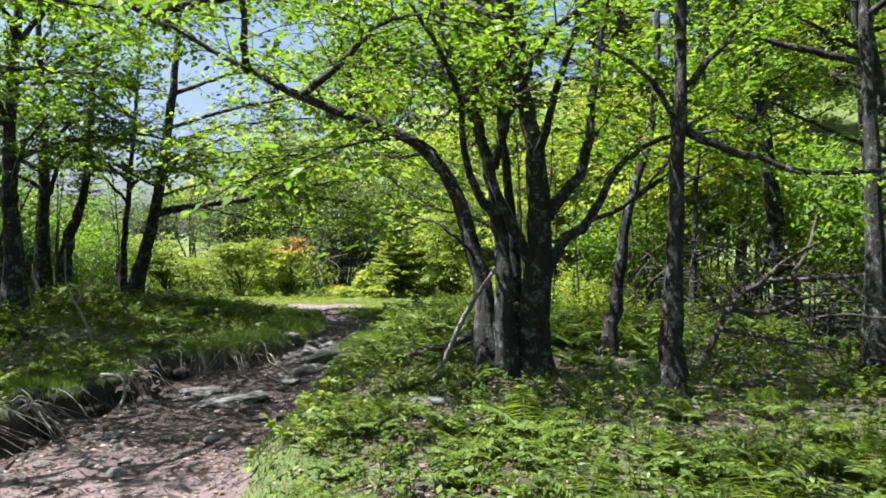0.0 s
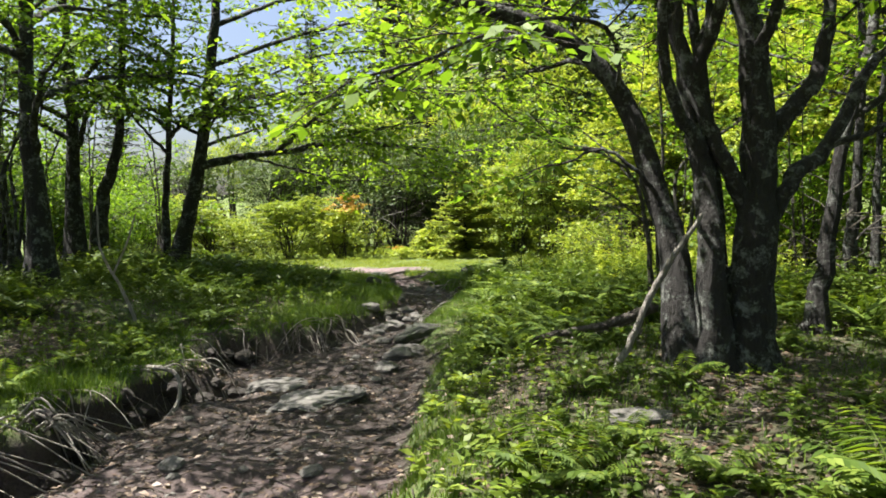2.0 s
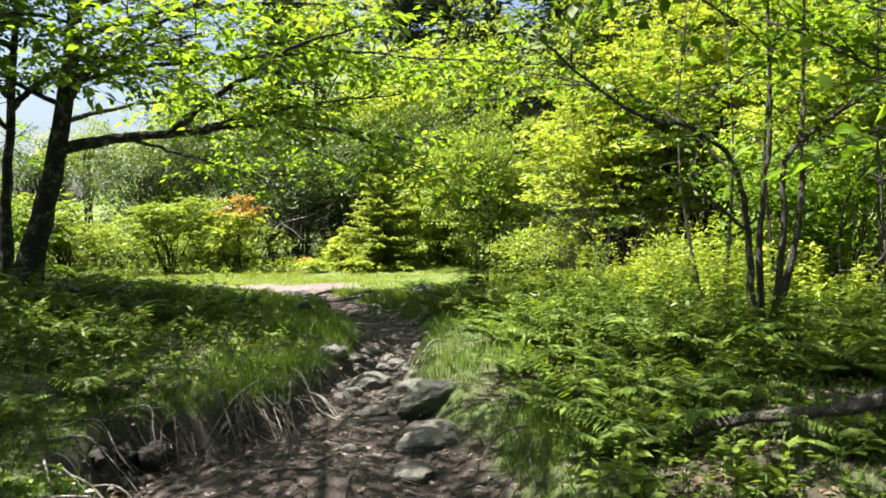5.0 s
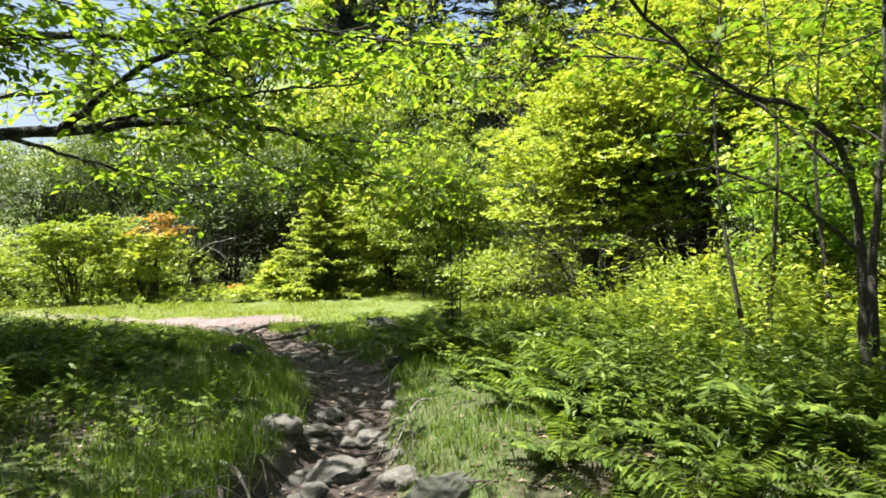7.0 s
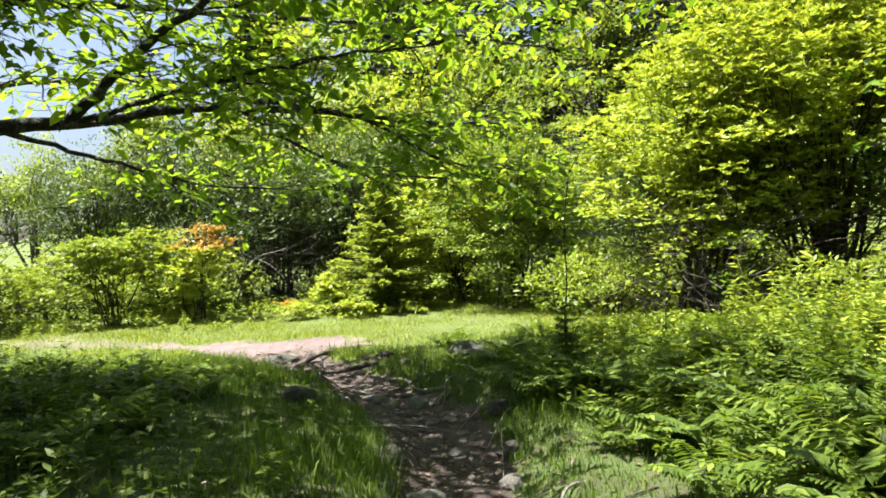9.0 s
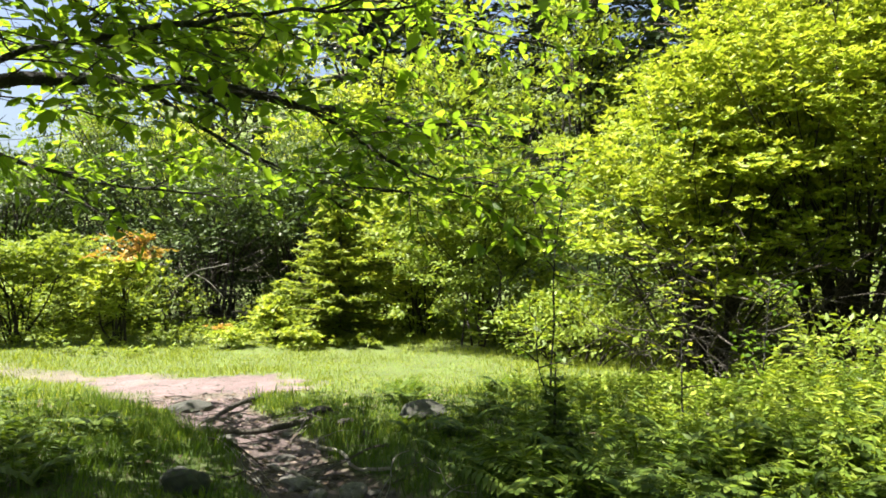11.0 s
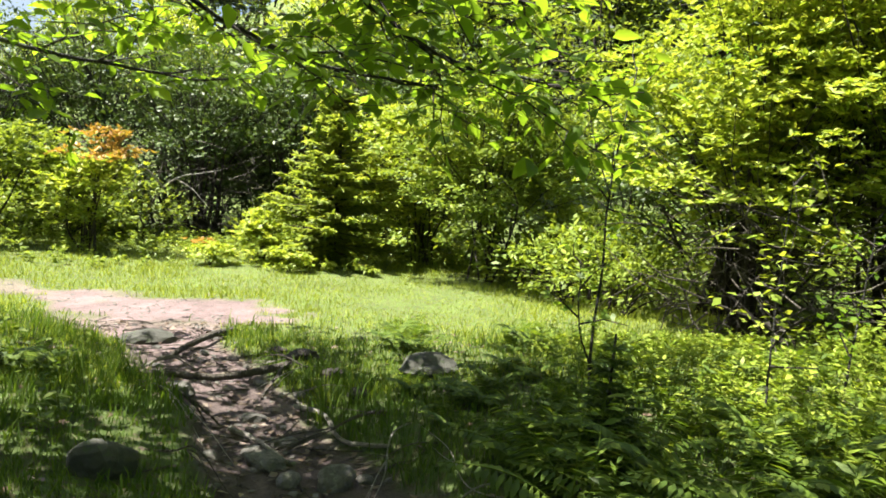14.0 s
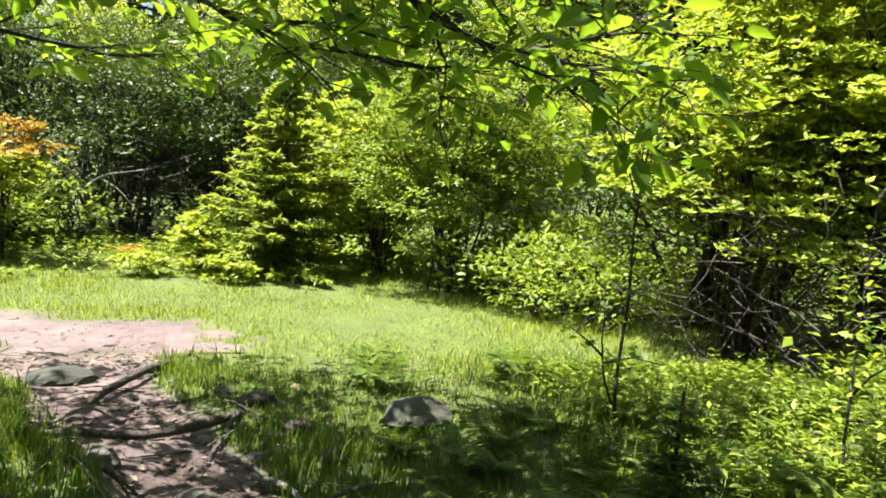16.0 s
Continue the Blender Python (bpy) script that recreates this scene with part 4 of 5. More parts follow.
rng = np.random.default_rng(77)
for k in range(60):
    row = k % 4
    x, y = -34 + 74 * rng.random(), 29 + row * 6 + 5 * rng.random()
    if x < -7 and row < 1:
        continue
    src = far_c if (rng.random() < (0.42 if x > -1 else 0.16) and y > 31) else (far_a if rng.random() < 0.5 else far_b)
    s = 0.8 + 0.5 * rng.random()
    if x < -9:
        s *= 0.62
    copy_thing(src, place(x, y, rng.random() * 6.28, s))
# thickets that close the woods on the right, left and behind
under = bush("undergrowth_bush", "shaded understorey bush in the wood", "shrub", 5.6, 10.8, 1.1, 1.0, 2.3, 130, 21, 0.115, LEAF, 60, 9, 0.1, 0.17, group="understorey bushes")
for k, (x, y, s) in enumerate([(4.6, 9.0, 0.8), (6.8, 7.0, 1.0), (7.4, 9.8, 1.2), (8.8, 12.0, 1.4), (5.2, 12.2, 1.0), (9.4, 5.0, 1.3), (6.4, 1.2, 1.2), (11.5, 9.0, 1.7), (12.0, 14.0, 1.9), (2.6, 13.6, 0.85), (3.2, 12.2, 0.9),
                               (-10.2, 17.5, 0.9), (-12.0, 20.0, 1.1), (-9.0, 18.6, 0.6), (-14.0, 13.0, 1.5), (-12.0, 6.5, 1.4), (-9.4, 6.0, 1.0), (-7.0, 0.5, 1.2), (-4.0, -6.5, 1.5), (0.5, -7.0, 1.5), (5.0, -5.0, 1.5),
                               (-13.5, 23.5, 1.0), (-16.0, 19.0, 1.5), (8.6, 19.6, 1.9), (10.5, 22.0, 2.0), (6.0, 23.5, 1.9), (-2.8, 27.0, 1.0), (-6.7, 27.4, 1.0), (-10.2, 20.6, 0.8), (-11.4, 16.2, 1.0), (-12.6, 18.2, 1.2), (-15.0, 21.8, 1.3), (2.0, 24.5, 1.5), (-17.5, 24.0, 1.7), (-19.5, 20.5, 1.8), (-21.0, 26.0, 2.2), (-13.0, 27.5, 1.5), (-24.0, 22.0, 2.4), (-17.0, 29.0, 2.0), (-11.0, 18.4, 0.9), (-9.2, 19.6, 0.85), (-9.8, 21.4, 1.0), (-11.6, 22.4, 1.1), (-12.4, 14.4, 1.1), (-10.6, 13.0, 0.9), (-13.2, 16.4, 1.2)]):
    copy_thing(under, place(x, y, k * 1.3, s))

# low growth that closes the foot of the thickets
skirt = bush("edge_bush", "low leafy growth at the foot of the thicket", "shrub", -5.6, 24.3, 0.95, 0.6, 1.0, 64, 19, 0.095, LEAF_MID, 70, 6, 0.0, 0.13, group="low growth")
rng = np.random.default_rng(78)
for k in range(64):
    x = -15 + 24 * rng.random()
    y = 24.3 + 0.9 * rng.random() if x < 1 else (19.6 + 0.5 * (x - 1) * 0.3 + 2.6 * rng.random())
    a, sz = rng.random() * 6.28, 0.6 + 0.75 * rng.random()
    if not -4.4 < x < -2.4:
        copy_thing(skirt, place(x, y, a, sz))
for x, y, sz in [(3.1, 15.6, 0.8), (3.6, 14.4, 0.9), (4.4, 12.6, 1.0), (1.9, 19.2, 0.9), (3.9, 13.3, 0.8)]:
    copy_thing(skirt, place(x, y, x * 3, sz))

# saplings in the field on the right
tree("thin leafy sapling standing among the ferns", (-0.15, 15.4), [
    ([(-0.10, 15.45, 0.08), (-0.17, 15.46, 0.36), (-0.13, 15.5, 0.9), (-0.12, 15.52, 1.5), (0.0, 15.55, 2.25)], 0.012, 0.004, 0.45),
    ([(-0.16, 15.46, 0.33), (-0.27, 15.45, 0.6), (-0.30, 15.45, 1.0)], 0.007, 0.003, 0.3),
    ([(-0.12, 15.51, 1.4), (-0.26, 15.52, 1.75), (-0.36, 15.5, 2.1)], 0.006, 0.003, 0.3)], leaf=0.075, density=40, reach=0.42, levels=1, seed=11, gap=0.10, material=LEAF_SUNLIT)
tree("thin leafy sapling standing among the ferns", (0.5, 14.65), [
    ([(0.5, 14.65, 0.1), (0.48, 14.65, 0.7), (0.5, 14.66, 1.55)], 0.008, 0.003, 0.3)], leaf=0.062, density=52, reach=0.36, levels=1, seed=12, gap=0.09, material=LEAF_YELLOW)
tree("thin leafy sapling standing among the ferns", (1.55, 15.3), [
    ([(1.55, 15.3, 0.1), (1.6, 15.3, 0.7), (1.65, 15.3, 1.3)], 0.008, 0.003, 0.3)], leaf=0.062, density=52, reach=0.34, levels=1, seed=13, gap=0.09)

# thin stems on the far bank
for k, (x, y) in enumerate([(-7.2, 16.2), (-8.3, 15.6), (-8.9, 16.8), (-9.6, 15.2), (-10.3, 17.6), (-9.3, 13.2), (-8.0, 17.8), (-11.2, 15.6)]):
    slim_tree("thin pole-like young tree", x, y, 3.2 + 0.35 * (k % 3), 0.026, (0.25 * (k % 3 - 1), 0.1), 0.22, 0.8, seed=120 + k, density=36, limbs=7, gap=0.32, group="young poles", leaf=0.09, bark=BARK_YOUNG)

# crooked thin-stemmed clumps among the trees of the far bank
rng = np.random.default_rng(83)
for x, y in [(-7.6, 12.2), (-8.4, 12.9), (-9.4, 12.0), (-8.9, 14.6), (-7.1, 10.6)]:
    z = float(ground_z(x, y)) - 0.03
    stems = []
    for k in range(4):
        a, lean = k * 1.57 + rng.random(), 0.35 + 0.5 * rng.random()
        c, q = math.cos(a) * lean, math.sin(a) * lean
        stems.append(([(x + 0.1 * c, y + 0.1 * q, z), (x + 0.35 * c + rng.normal(0, 0.06), y + 0.35 * q, z + 0.9), (x + 0.75 * c + rng.normal(0, 0.1), y + 0.7 * q, z + 1.8), (x + 1.5 * c, y + 1.4 * q, z + 3.0)], 0.028 + 0.014 * rng.random(), 0.010, 0.55))
    tree("clump of thin crooked dark stems in the wood", (x, y), stems, leaf=0.085, density=30, reach=0.7, levels=2, seed=int(200 + 10 * abs(x)), gap=0.26, group="crooked clumps")

# thin stems behind the old tree
for k, (x, y) in enumerate([(1.5, 12.2), (1.85, 12.4), (2.3, 12.1), (3.0, 11.3), (3.3, 11.8)]):
    slim_tree("thin pole-like young tree", x, y, 3.4 + 0.3 * (k % 3), 0.019, (0.15 * (k % 3 - 1), 0.1), 0.4, 0.6, seed=90 + k, density=34, limbs=5, gap=0.3, group="young poles", leaf=0.08, bark=BARK_YOUNG)


# ---- stones ----
def rock_mesh(name, seed, flat, material, detail=3, rough=0.42, top=1.0):
    rng_ = np.random.default_rng(seed + 2000)
    bm = bmesh.new()
    bmesh.ops.create_icosphere(bm, subdivisions=detail, radius=1.0)
    off = Vector(rng_.random(3) * 50)
    cuts = [Vector(rng_.normal(size=3)).normalized() for _ in range(9)]
    for v in bm.verts:
        p = v.co.copy()
        lim = min(1.0, min((0.72 + 0.1 * (i % 3)) / max(p.dot(c), 0.05) for i, c in enumerate(cuts)))
        p *= lim
        p *= 1 + rough * 0.6 * noise.noise(p * 1.3 + off) + rough * 0.3 * noise.noise(p * 4 + off) + 0.03 * noise.noise(p * 11 + off)
        p.z *= flat
        v.co = p
    if top < 1:                                # a split slab: a nearly flat upper face
        for v in bm.verts:
            if v.co.z > top:
                v.co.z = top + 0.12 * (v.co.z - top) + 0.05 * noise.noise(v.co * 5 + off)
    me = bpy.data.meshes.new(name)
    bm.to_mesh(me)
    bm.free()
    me.materials.append(material)
    return me


def stone(label, x, y, sx, sy, sz, turn, seed, material=ROCK, sink=0.35, group=""):
    ob = new("stone", rock_mesh("stone", seed, 1.0, material, 4 if sx > 0.5 else 3, 0.42, 0.42 if sz < 0.35 * sx and material is ROCK else 1.0))
    ob.location = (x, y, float(ground_z(x, y)) + sz * 0.1)
    ob.scale, ob.rotation_euler = (sx / 2, sy / 2, sz / 2), (0.05 * math.sin(seed), 0.06 * math.cos(seed), turn)
    return tagged(ob, label, "stone", group)


SLAB = "flat grey stone slab sunk in the trail"
for k, (x, y, sx, sy, sz, turn, mat, lab) in enumerate([
        (-2.32, 7.9, 0.80, 0.72, 0.15, 0.35, ROCK, SLAB), (-2.78, 8.42, 0.56, 0.42, 0.18, 0.6, ROCK, SLAB), 
        (-1.9, 9.1, 0.26, 0.2, 0.14, 0.1, ROCK, "small grey stone on the trail"), (-1.72, 9.7, 0.42, 0.26, 0.2, 0.5, ROCK, "grey stone half sunk in the trail"),
        (-1.62, 10.35, 0.85, 0.30, 0.30, 0.75, ROCK_MOSS, "long dark boulder along the trail"), (-1.78, 9.5, 0.42, 0.3, 0.16, 0.2, ROCK, "grey stone half sunk in the trail"),
        (-2.1, 11.12, 0.46, 0.32, 0.2, -0.3, ROCK, "angular grey rock in the trail"), (-1.72, 10.85, 0.36, 0.24, 0.14, 0.4, ROCK, "angular grey rock in the trail"),
        (-2.4, 11.5, 0.36, 0.3, 0.16, 0.9, ROCK, "angular grey rock in the trail"), (-2.05, 12.4, 0.30, 0.26, 0.14, 0.3, ROCK, "angular grey rock in the trail"), (-1.8, 11.7, 0.3, 0.2, 0.12, 1.3, ROCK, "angular grey rock in the trail"),
        (-2.2, 11.9, 0.34, 0.22, 0.10, 0.2, ROCK, "angular grey rock in the trail"), (-3.05, 17.15, 0.44, 0.28, 0.15, 0.1, ROCK_MOSS, "mossy stone at the trail's edge"),
        (-1.12, 15.85, 0.38, 0.33, 0.22, 0.3, ROCK_MOSS, "mossy boulder among ferns"), (-2.74, 14.32, 0.30, 0.24, 0.22, 0.3, ROCK_MOSS, "mossy stone in the grass"), (-2.62, 15.7, 0.2, 0.16, 0.1, 0.3, ROCK, "small grey stone on the trail"),
        (-1.78, 14.6, 0.22, 0.16, 0.16, 0.8, ROCK, "small grey stone on the trail"), (-0.1, 6.15, 0.42, 0.26, 0.12, 0.3, ROCK, "pale flat stone among leaves"), (-2.1, 14.75, 0.24, 0.2, 0.1, 1.8, ROCK, "small grey stone on the trail"),
        (-3.3, 5.2, 0.4, 0.34, 0.22, 0.4, ROCK, "grey stone half sunk in the trail")]):
    stone(lab, x, y, sx, sy, sz, turn, 10 + k, mat, 0.3, "trail stones")

pebbles = [rock_mesh("pebble", 60 + k, 0.6, ROCK, 2) for k in range(5)]
rng = np.random.default_rng(79)
n = 0
while n < 170:
    y = 3.5 + 14.0 * rng.random()
    x = left_edge(y) + (right_edge(y) - left_edge(y)) * (0.08 + 0.84 * rng.random())
    sc = (0.018 + 0.075 * rng.random() ** 2.6) * (1 - 0.45 * float(step(14.5, 16.0, y)))
    ob = new("pebble", pebbles[n % 5])
    ob.location, ob.rotation_euler, ob.scale = (x, y, float(ground_z(x, y)) + sc * 0.12), (0, 0, rng.random() * 6.28), (sc * 1.3, sc, sc)
    tagged(ob, "small weathered stone lying on the trail", "pebble", "pebbles on the trail")
    n += 1


# ---- roots and dead wood ----
def wood(name, label, category, paths, material, base, seed=0, sides=6, group=""):
    """A root or a dead branch: its main piece and its forks."""
    rng_ = np.random.default_rng(seed + 3000)
    ob = thing(name, *base, label, category, group)
    for k, (pts, r0, r1) in enumerate(paths):
        q = smooth_path(np.array(pts, float) - np.array(base), 5 + 4 * len(pts))
        q[1:-1] += rng_.normal(0, r0 * 0.10, (len(q) - 2, 3))
        g = Geo()
        g.tube(q, np.linspace(r0, r1, len(q)), sides, 0.25, rng_)
        if k == 0:
            main = part("main_stem", g, material, ob)
        else:
            part("fork", g, material, main)
    return ob


def gz(x, y):
    return float(ground_z(x, y))


wood("dead_branch", "pale barkless dead branch leaning on the old tree", "branch", [
    ([(-0.09, 7.0, gz(-0.09, 7.0) - 0.02), (0.02, 7.02, 0.45), (0.17, 7.02, 0.78), (0.30, 7.0, 1.02), (0.50, 7.0, 1.32)], 0.033, 0.018)], DEADWOOD, (-0.09, 7.0, gz(-0.09, 7.0)), 1)
wood("fallen_log", "weathered fallen log lying at the old tree's foot", "log", [
    ([(-0.75, 8.5, gz(-0.75, 8.5) + 0.02), (-0.35, 8.3, 0.30), (0.0, 8.0, 0.42), (0.35, 7.65, 0.62)], 0.03, 0.042), ([(-0.3, 8.3, 0.31), (0.05, 8.3, 0.32), (0.4, 8.1, 0.5)], 0.02, 0.016)], ROOT, (-0.75, 8.5, gz(-0.75, 8.5)), 2)
wood("dead_branch", "thin pale dead branch leaning in the undergrowth", "branch", [
    ([(-4.65, 9.75, gz(-4.65, 9.75)), (-4.85, 9.8, 0.62), (-5.1, 9.9, 1.0), (-5.15, 9.95, 1.5)], 0.022, 0.010), ([(-4.95, 9.85, 0.75), (-4.8, 9.9, 1.1), (-4.7, 9.9, 1.4)], 0.012, 0.006)], DEADWOOD, (-4.65, 9.75, gz(-4.65, 9.75)), 3)
F0 = (2.75, 7.75, gz(2.75, 7.75))
wood("fallen_tree", "bare grey fallen tree top tangled in the undergrowth", "dead tree", [
    ([F0, (3.1, 7.9, 0.85), (3.5, 8.0, 1.12), (4.3, 8.1, 1.18), (5.4, 8.2, 1.25)], 0.045, 0.022), ([(3.1, 7.9, 0.85), (3.6, 8.1, 0.8), (4.2, 8.4, 0.95), (5.0, 8.6, 1.0)], 0.035, 0.012),
    ([(3.4, 8.0, 1.05), (3.7, 7.8, 1.4), (4.1, 7.6, 1.65)], 0.03, 0.01), ([(3.8, 8.05, 1.15), (4.2, 8.4, 1.5), (4.5, 8.8, 1.9)], 0.03, 0.01), ([(2.95, 7.85, 0.65), (3.3, 7.5, 0.6), (3.9, 7.1, 0.5)], 0.03, 0.01),
    ([(3.6, 8.0, 1.12), (3.3, 8.2, 1.4), (3.0, 8.5, 1.55)], 0.02, 0.008), ([(4.3, 8.1, 1.18), (4.6, 7.7, 0.9), (4.8, 7.4, 0.6)], 0.025, 0.01)], ROOT, F0, 4)
wood("dead_branch", "pale curved stick lying at the trail's edge", "stick", [
    ([(-1.95, 15.55, gz(-1.95, 15.55) + 0.03), (-1.8, 15.3, gz(-1.8, 15.3) + 0.05), (-1.72, 15.0, gz(-1.72, 15.0) + 0.03), (-1.5, 14.8, gz(-1.5, 14.8) + 0.03)], 0.018, 0.012)], DEADWOOD, (-1.95, 15.55, gz(-1.95, 15.55)), 5)
wood("dead_branch", "small forked stick lying on the trail", "stick", [
    ([(-2.3, 15.25, gz(-2.3, 15.25) + 0.02), (-2.15, 15.0, gz(-2.15, 15.0) + 0.04), (-2.0, 14.75, gz(-2.0, 14.75) + 0.02)], 0.014, 0.007), ([(-2.15, 15.0, gz(-2.15, 15.0) + 0.03), (-1.95, 15.02, gz(-1.95, 15.02) + 0.05)], 0.008, 0.004)], DEADWOOD, (-2.3, 15.25, gz(-2.3, 15.25)), 6)
wood("dead_branch", "bare grey branch hanging in the dark thicket", "branch", [
    ([(-4.5, 25.0, gz(-4.5, 25.0)), (-4.3, 24.9, 0.7), (-3.9, 24.7, 1.15), (-3.2, 24.6, 1.35)], 0.03, 0.01), ([(-4.1, 24.8, 0.95), (-4.4, 24.6, 1.3), (-4.9, 24.5, 1.45)], 0.018, 0.007), ([(-3.9, 24.7, 1.15), (-3.6, 24.5, 1.0), (-3.3, 24.4, 0.7)], 0.015, 0.006)], DEADWOOD, (-4.5, 25.0, gz(-4.5, 25.0)), 7)

rng = np.random.default_rng(80)
ROOTLABEL = "bare root hanging out of the eroded bank"
for k in range(52):
    if k < 28:
        y = 5.6 + 6.2 * rng.random() if k < 20 else 12 + 5 * rng.random()
        x0, sgn = float(left_edge(y)) - 0.12, 1.0
    else:
        y = 6.5 + 10.3 * rng.random()
        x0, sgn = float(right_edge(y)) + 0.16, -1.0
    out, along = (0.2 + 0.45 * rng.random()) * sgn, rng.normal(0, 0.6)
    r = (0.006 + 0.012 * rng.random() ** 2) * (1.0 if k < 28 else 0.62)
    pts = [(x0 - 0.15 * sgn, y - along * 0.3, gz(x0 - 0.15 * sgn, y - along * 0.3) - 0.02), (x0 + 0.10 * sgn, y, gz(x0, y) + 0.01),
           (x0 + out * 0.6, y + along * 0.5, gz(x0 + out * 0.6, y + along * 0.5) + 0.05 + 0.05 * rng.random()), (x0 + out, y + along, gz(x0 + out, y + along) + 0.005)]
    paths = [(pts, r, r * 0.4)]
    for f in range(rng.integers(1, 4)):
        b = np.array(pts[2]) * 0.6 + np.array(pts[1]) * 0.4
        e = (x0 + out * (0.7 + 0.6 * rng.random()), y + along + rng.normal(0, 0.22))
        paths.append(([tuple(b), (0.5 * b[0] + 0.5 * e[0], 0.5 * b[1] + 0.5 * e[1], b[2] - 0.02), (e[0], e[1], gz(*e) + 0.004)], r * 0.6, r * 0.25))
    wood("root", ROOTLABEL, "root", paths, ROOT if k % 3 else DEADWOOD, pts[0], 100 + k, 5, "bank roots")
wood("root", "thick weathered root crossing the trail's edge", "root", [
    ([(-2.42, 17.45, gz(-2.42, 17.45) + 0.02), (-2.55, 17.1, gz(-2.55, 17.1) + 0.06), (-2.68, 16.8, gz(-2.68, 16.8) + 0.05), (-2.82, 16.5, gz(-2.82, 16.5) + 0.0)], 0.028, 0.016)], ROOT, (-2.42, 17.45, gz(-2.42, 17.45)), 401, 8, "bank roots")
wood("root", "long thin root lying across the trail", "root", [
    ([(-1.75, 16.35, gz(-1.75, 16.35)), (-2.05, 16.2, gz(-2.05, 16.2) + 0.04), (-2.4, 16.05, gz(-2.4, 16.05) + 0.03), (-2.75, 16.02, gz(-2.75, 16.02) + 0.03), (-2.98, 15.95, gz(-2.98, 15.95) + 0.01)], 0.026, 0.014),
    ([(-2.0, 16.22, gz(-2.0, 16.22) + 0.04), (-2.1, 15.95, gz(-2.1, 15.95) + 0.03), (-2.15, 15.7, gz(-2.15, 15.7) + 0.01)], 0.014, 0.007)], ROOT, (-1.75, 16.35, gz(-1.75, 16.35)), 402, 7, "bank roots")
for k, (x, y, sx, sy, sz) in enumerate([(-1.9, 16.35, 0.22, 0.17, 0.10), (-1.7, 15.95, 0.18, 0.2, 0.09), (-2.05, 16.75, 0.14, 0.12, 0.07), (-1.58, 15.5, 0.16, 0.15, 0.08), (-1.22, 13.9, 0.3, 0.24, 0.14), (-1.35, 13.2, 0.24, 0.3, 0.14)]):
    stone("dark clod of earth broken from the bank", x, y, sx, sy, sz, k * 1.1, 80 + k, CLOD, 0.3, "earth clods")
# roots hanging down the face of the bank that looks along the trail
for k in range(22):
    x0, y0 = -3.65 + 0.85 * rng.random(), 10.0 + 0.1 * rng.normal()
    e = (x0 + rng.normal(0.05, 0.2), y0 - 0.35 - 0.3 * rng.random())
    top = (x0, y0 + 0.25, gz(x0, y0 + 0.25) + 0.01)
    mid = (x0 + 0.3 * (e[0] - x0), y0 - 0.12, 0.5 * (top[2] + gz(*e)) + 0.06)
    r = 0.005 + 0.010 * rng.random() ** 2
    wood("root", ROOTLABEL, "root", [([top, (x0, y0 + 0.02, top[2] + 0.01), mid, (e[0], e[1], gz(*e) + 0.004)], r, r * 0.4),
                                     ([mid, (mid[0] + rng.normal(0, 0.1), mid[1] - 0.1, mid[2] - 0.08), (mid[0] + rng.normal(0, 0.2), e[1] + 0.1, gz(mid[0], e[1] + 0.1) + 0.01)], r * 0.6, r * 0.3)], ROOT if k % 4 else DEADWOOD, top, 200 + k, 5, "bank roots")
# crumbled earth and a thick pale root along the hollowed bank
for k in range(30):
    y = 5.6 + 4.2 * rng.random()
    x = float(left_edge(y)) + 0.02 + 0.28 * rng.random()
    sz = 0.07 + 0.13 * rng.random()
    stone("dark clod of earth broken from the bank", x, y, sz * 1.5, sz * 1.2, sz, k * 1.3, 130 + k % 7, CLOD, 0.3, "earth clods")
wood("root", "thick pale bent root sticking out of the bank", "root", [
    ([(-3.95, 8.05, gz(-3.95, 8.05) - 0.02), (-3.6, 7.92, 0.13), (-3.42, 7.82, 0.08), (-3.36, 7.68, -0.08), (-3.40, 7.5, gz(-3.40, 7.5))], 0.022, 0.014),
    ([(-3.6, 7.92, 0.12), (-3.5, 8.1, 0.10), (-3.3, 8.2, gz(-3.3, 8.2))], 0.012, 0.006)], DEADWOOD, (-3.95, 8.05, gz(-3.95, 8.05)), 411, 8, "bank roots")
for k in range(34):
    y = 6.0 + 3.8 * rng.random()
    x0 = float(left_edge(y)) - 0.08
    e = (x0 + 0.2 + 0.35 * rng.random(), y + rng.normal(-0.05, 0.25))
    top = gz(x0 - 0.1, y)
    r = 0.003 + 0.006 * rng.random() ** 2
    wood("root", ROOTLABEL, "root", [([(x0 - 0.1, y, top), (x0 + 0.12, y + rng.normal(0, 0.05), top + 0.01), (0.5 * (x0 + e[0]) + 0.06, 0.5 * (y + e[1]), 0.5 * (top + gz(*e)) + 0.03), (e[0], e[1], gz(*e) + 0.004)], r, r * 0.4)], ROOT if k % 3 else DEADWOOD, (x0 - 0.1, y, top), 240 + k, 5, "bank roots")
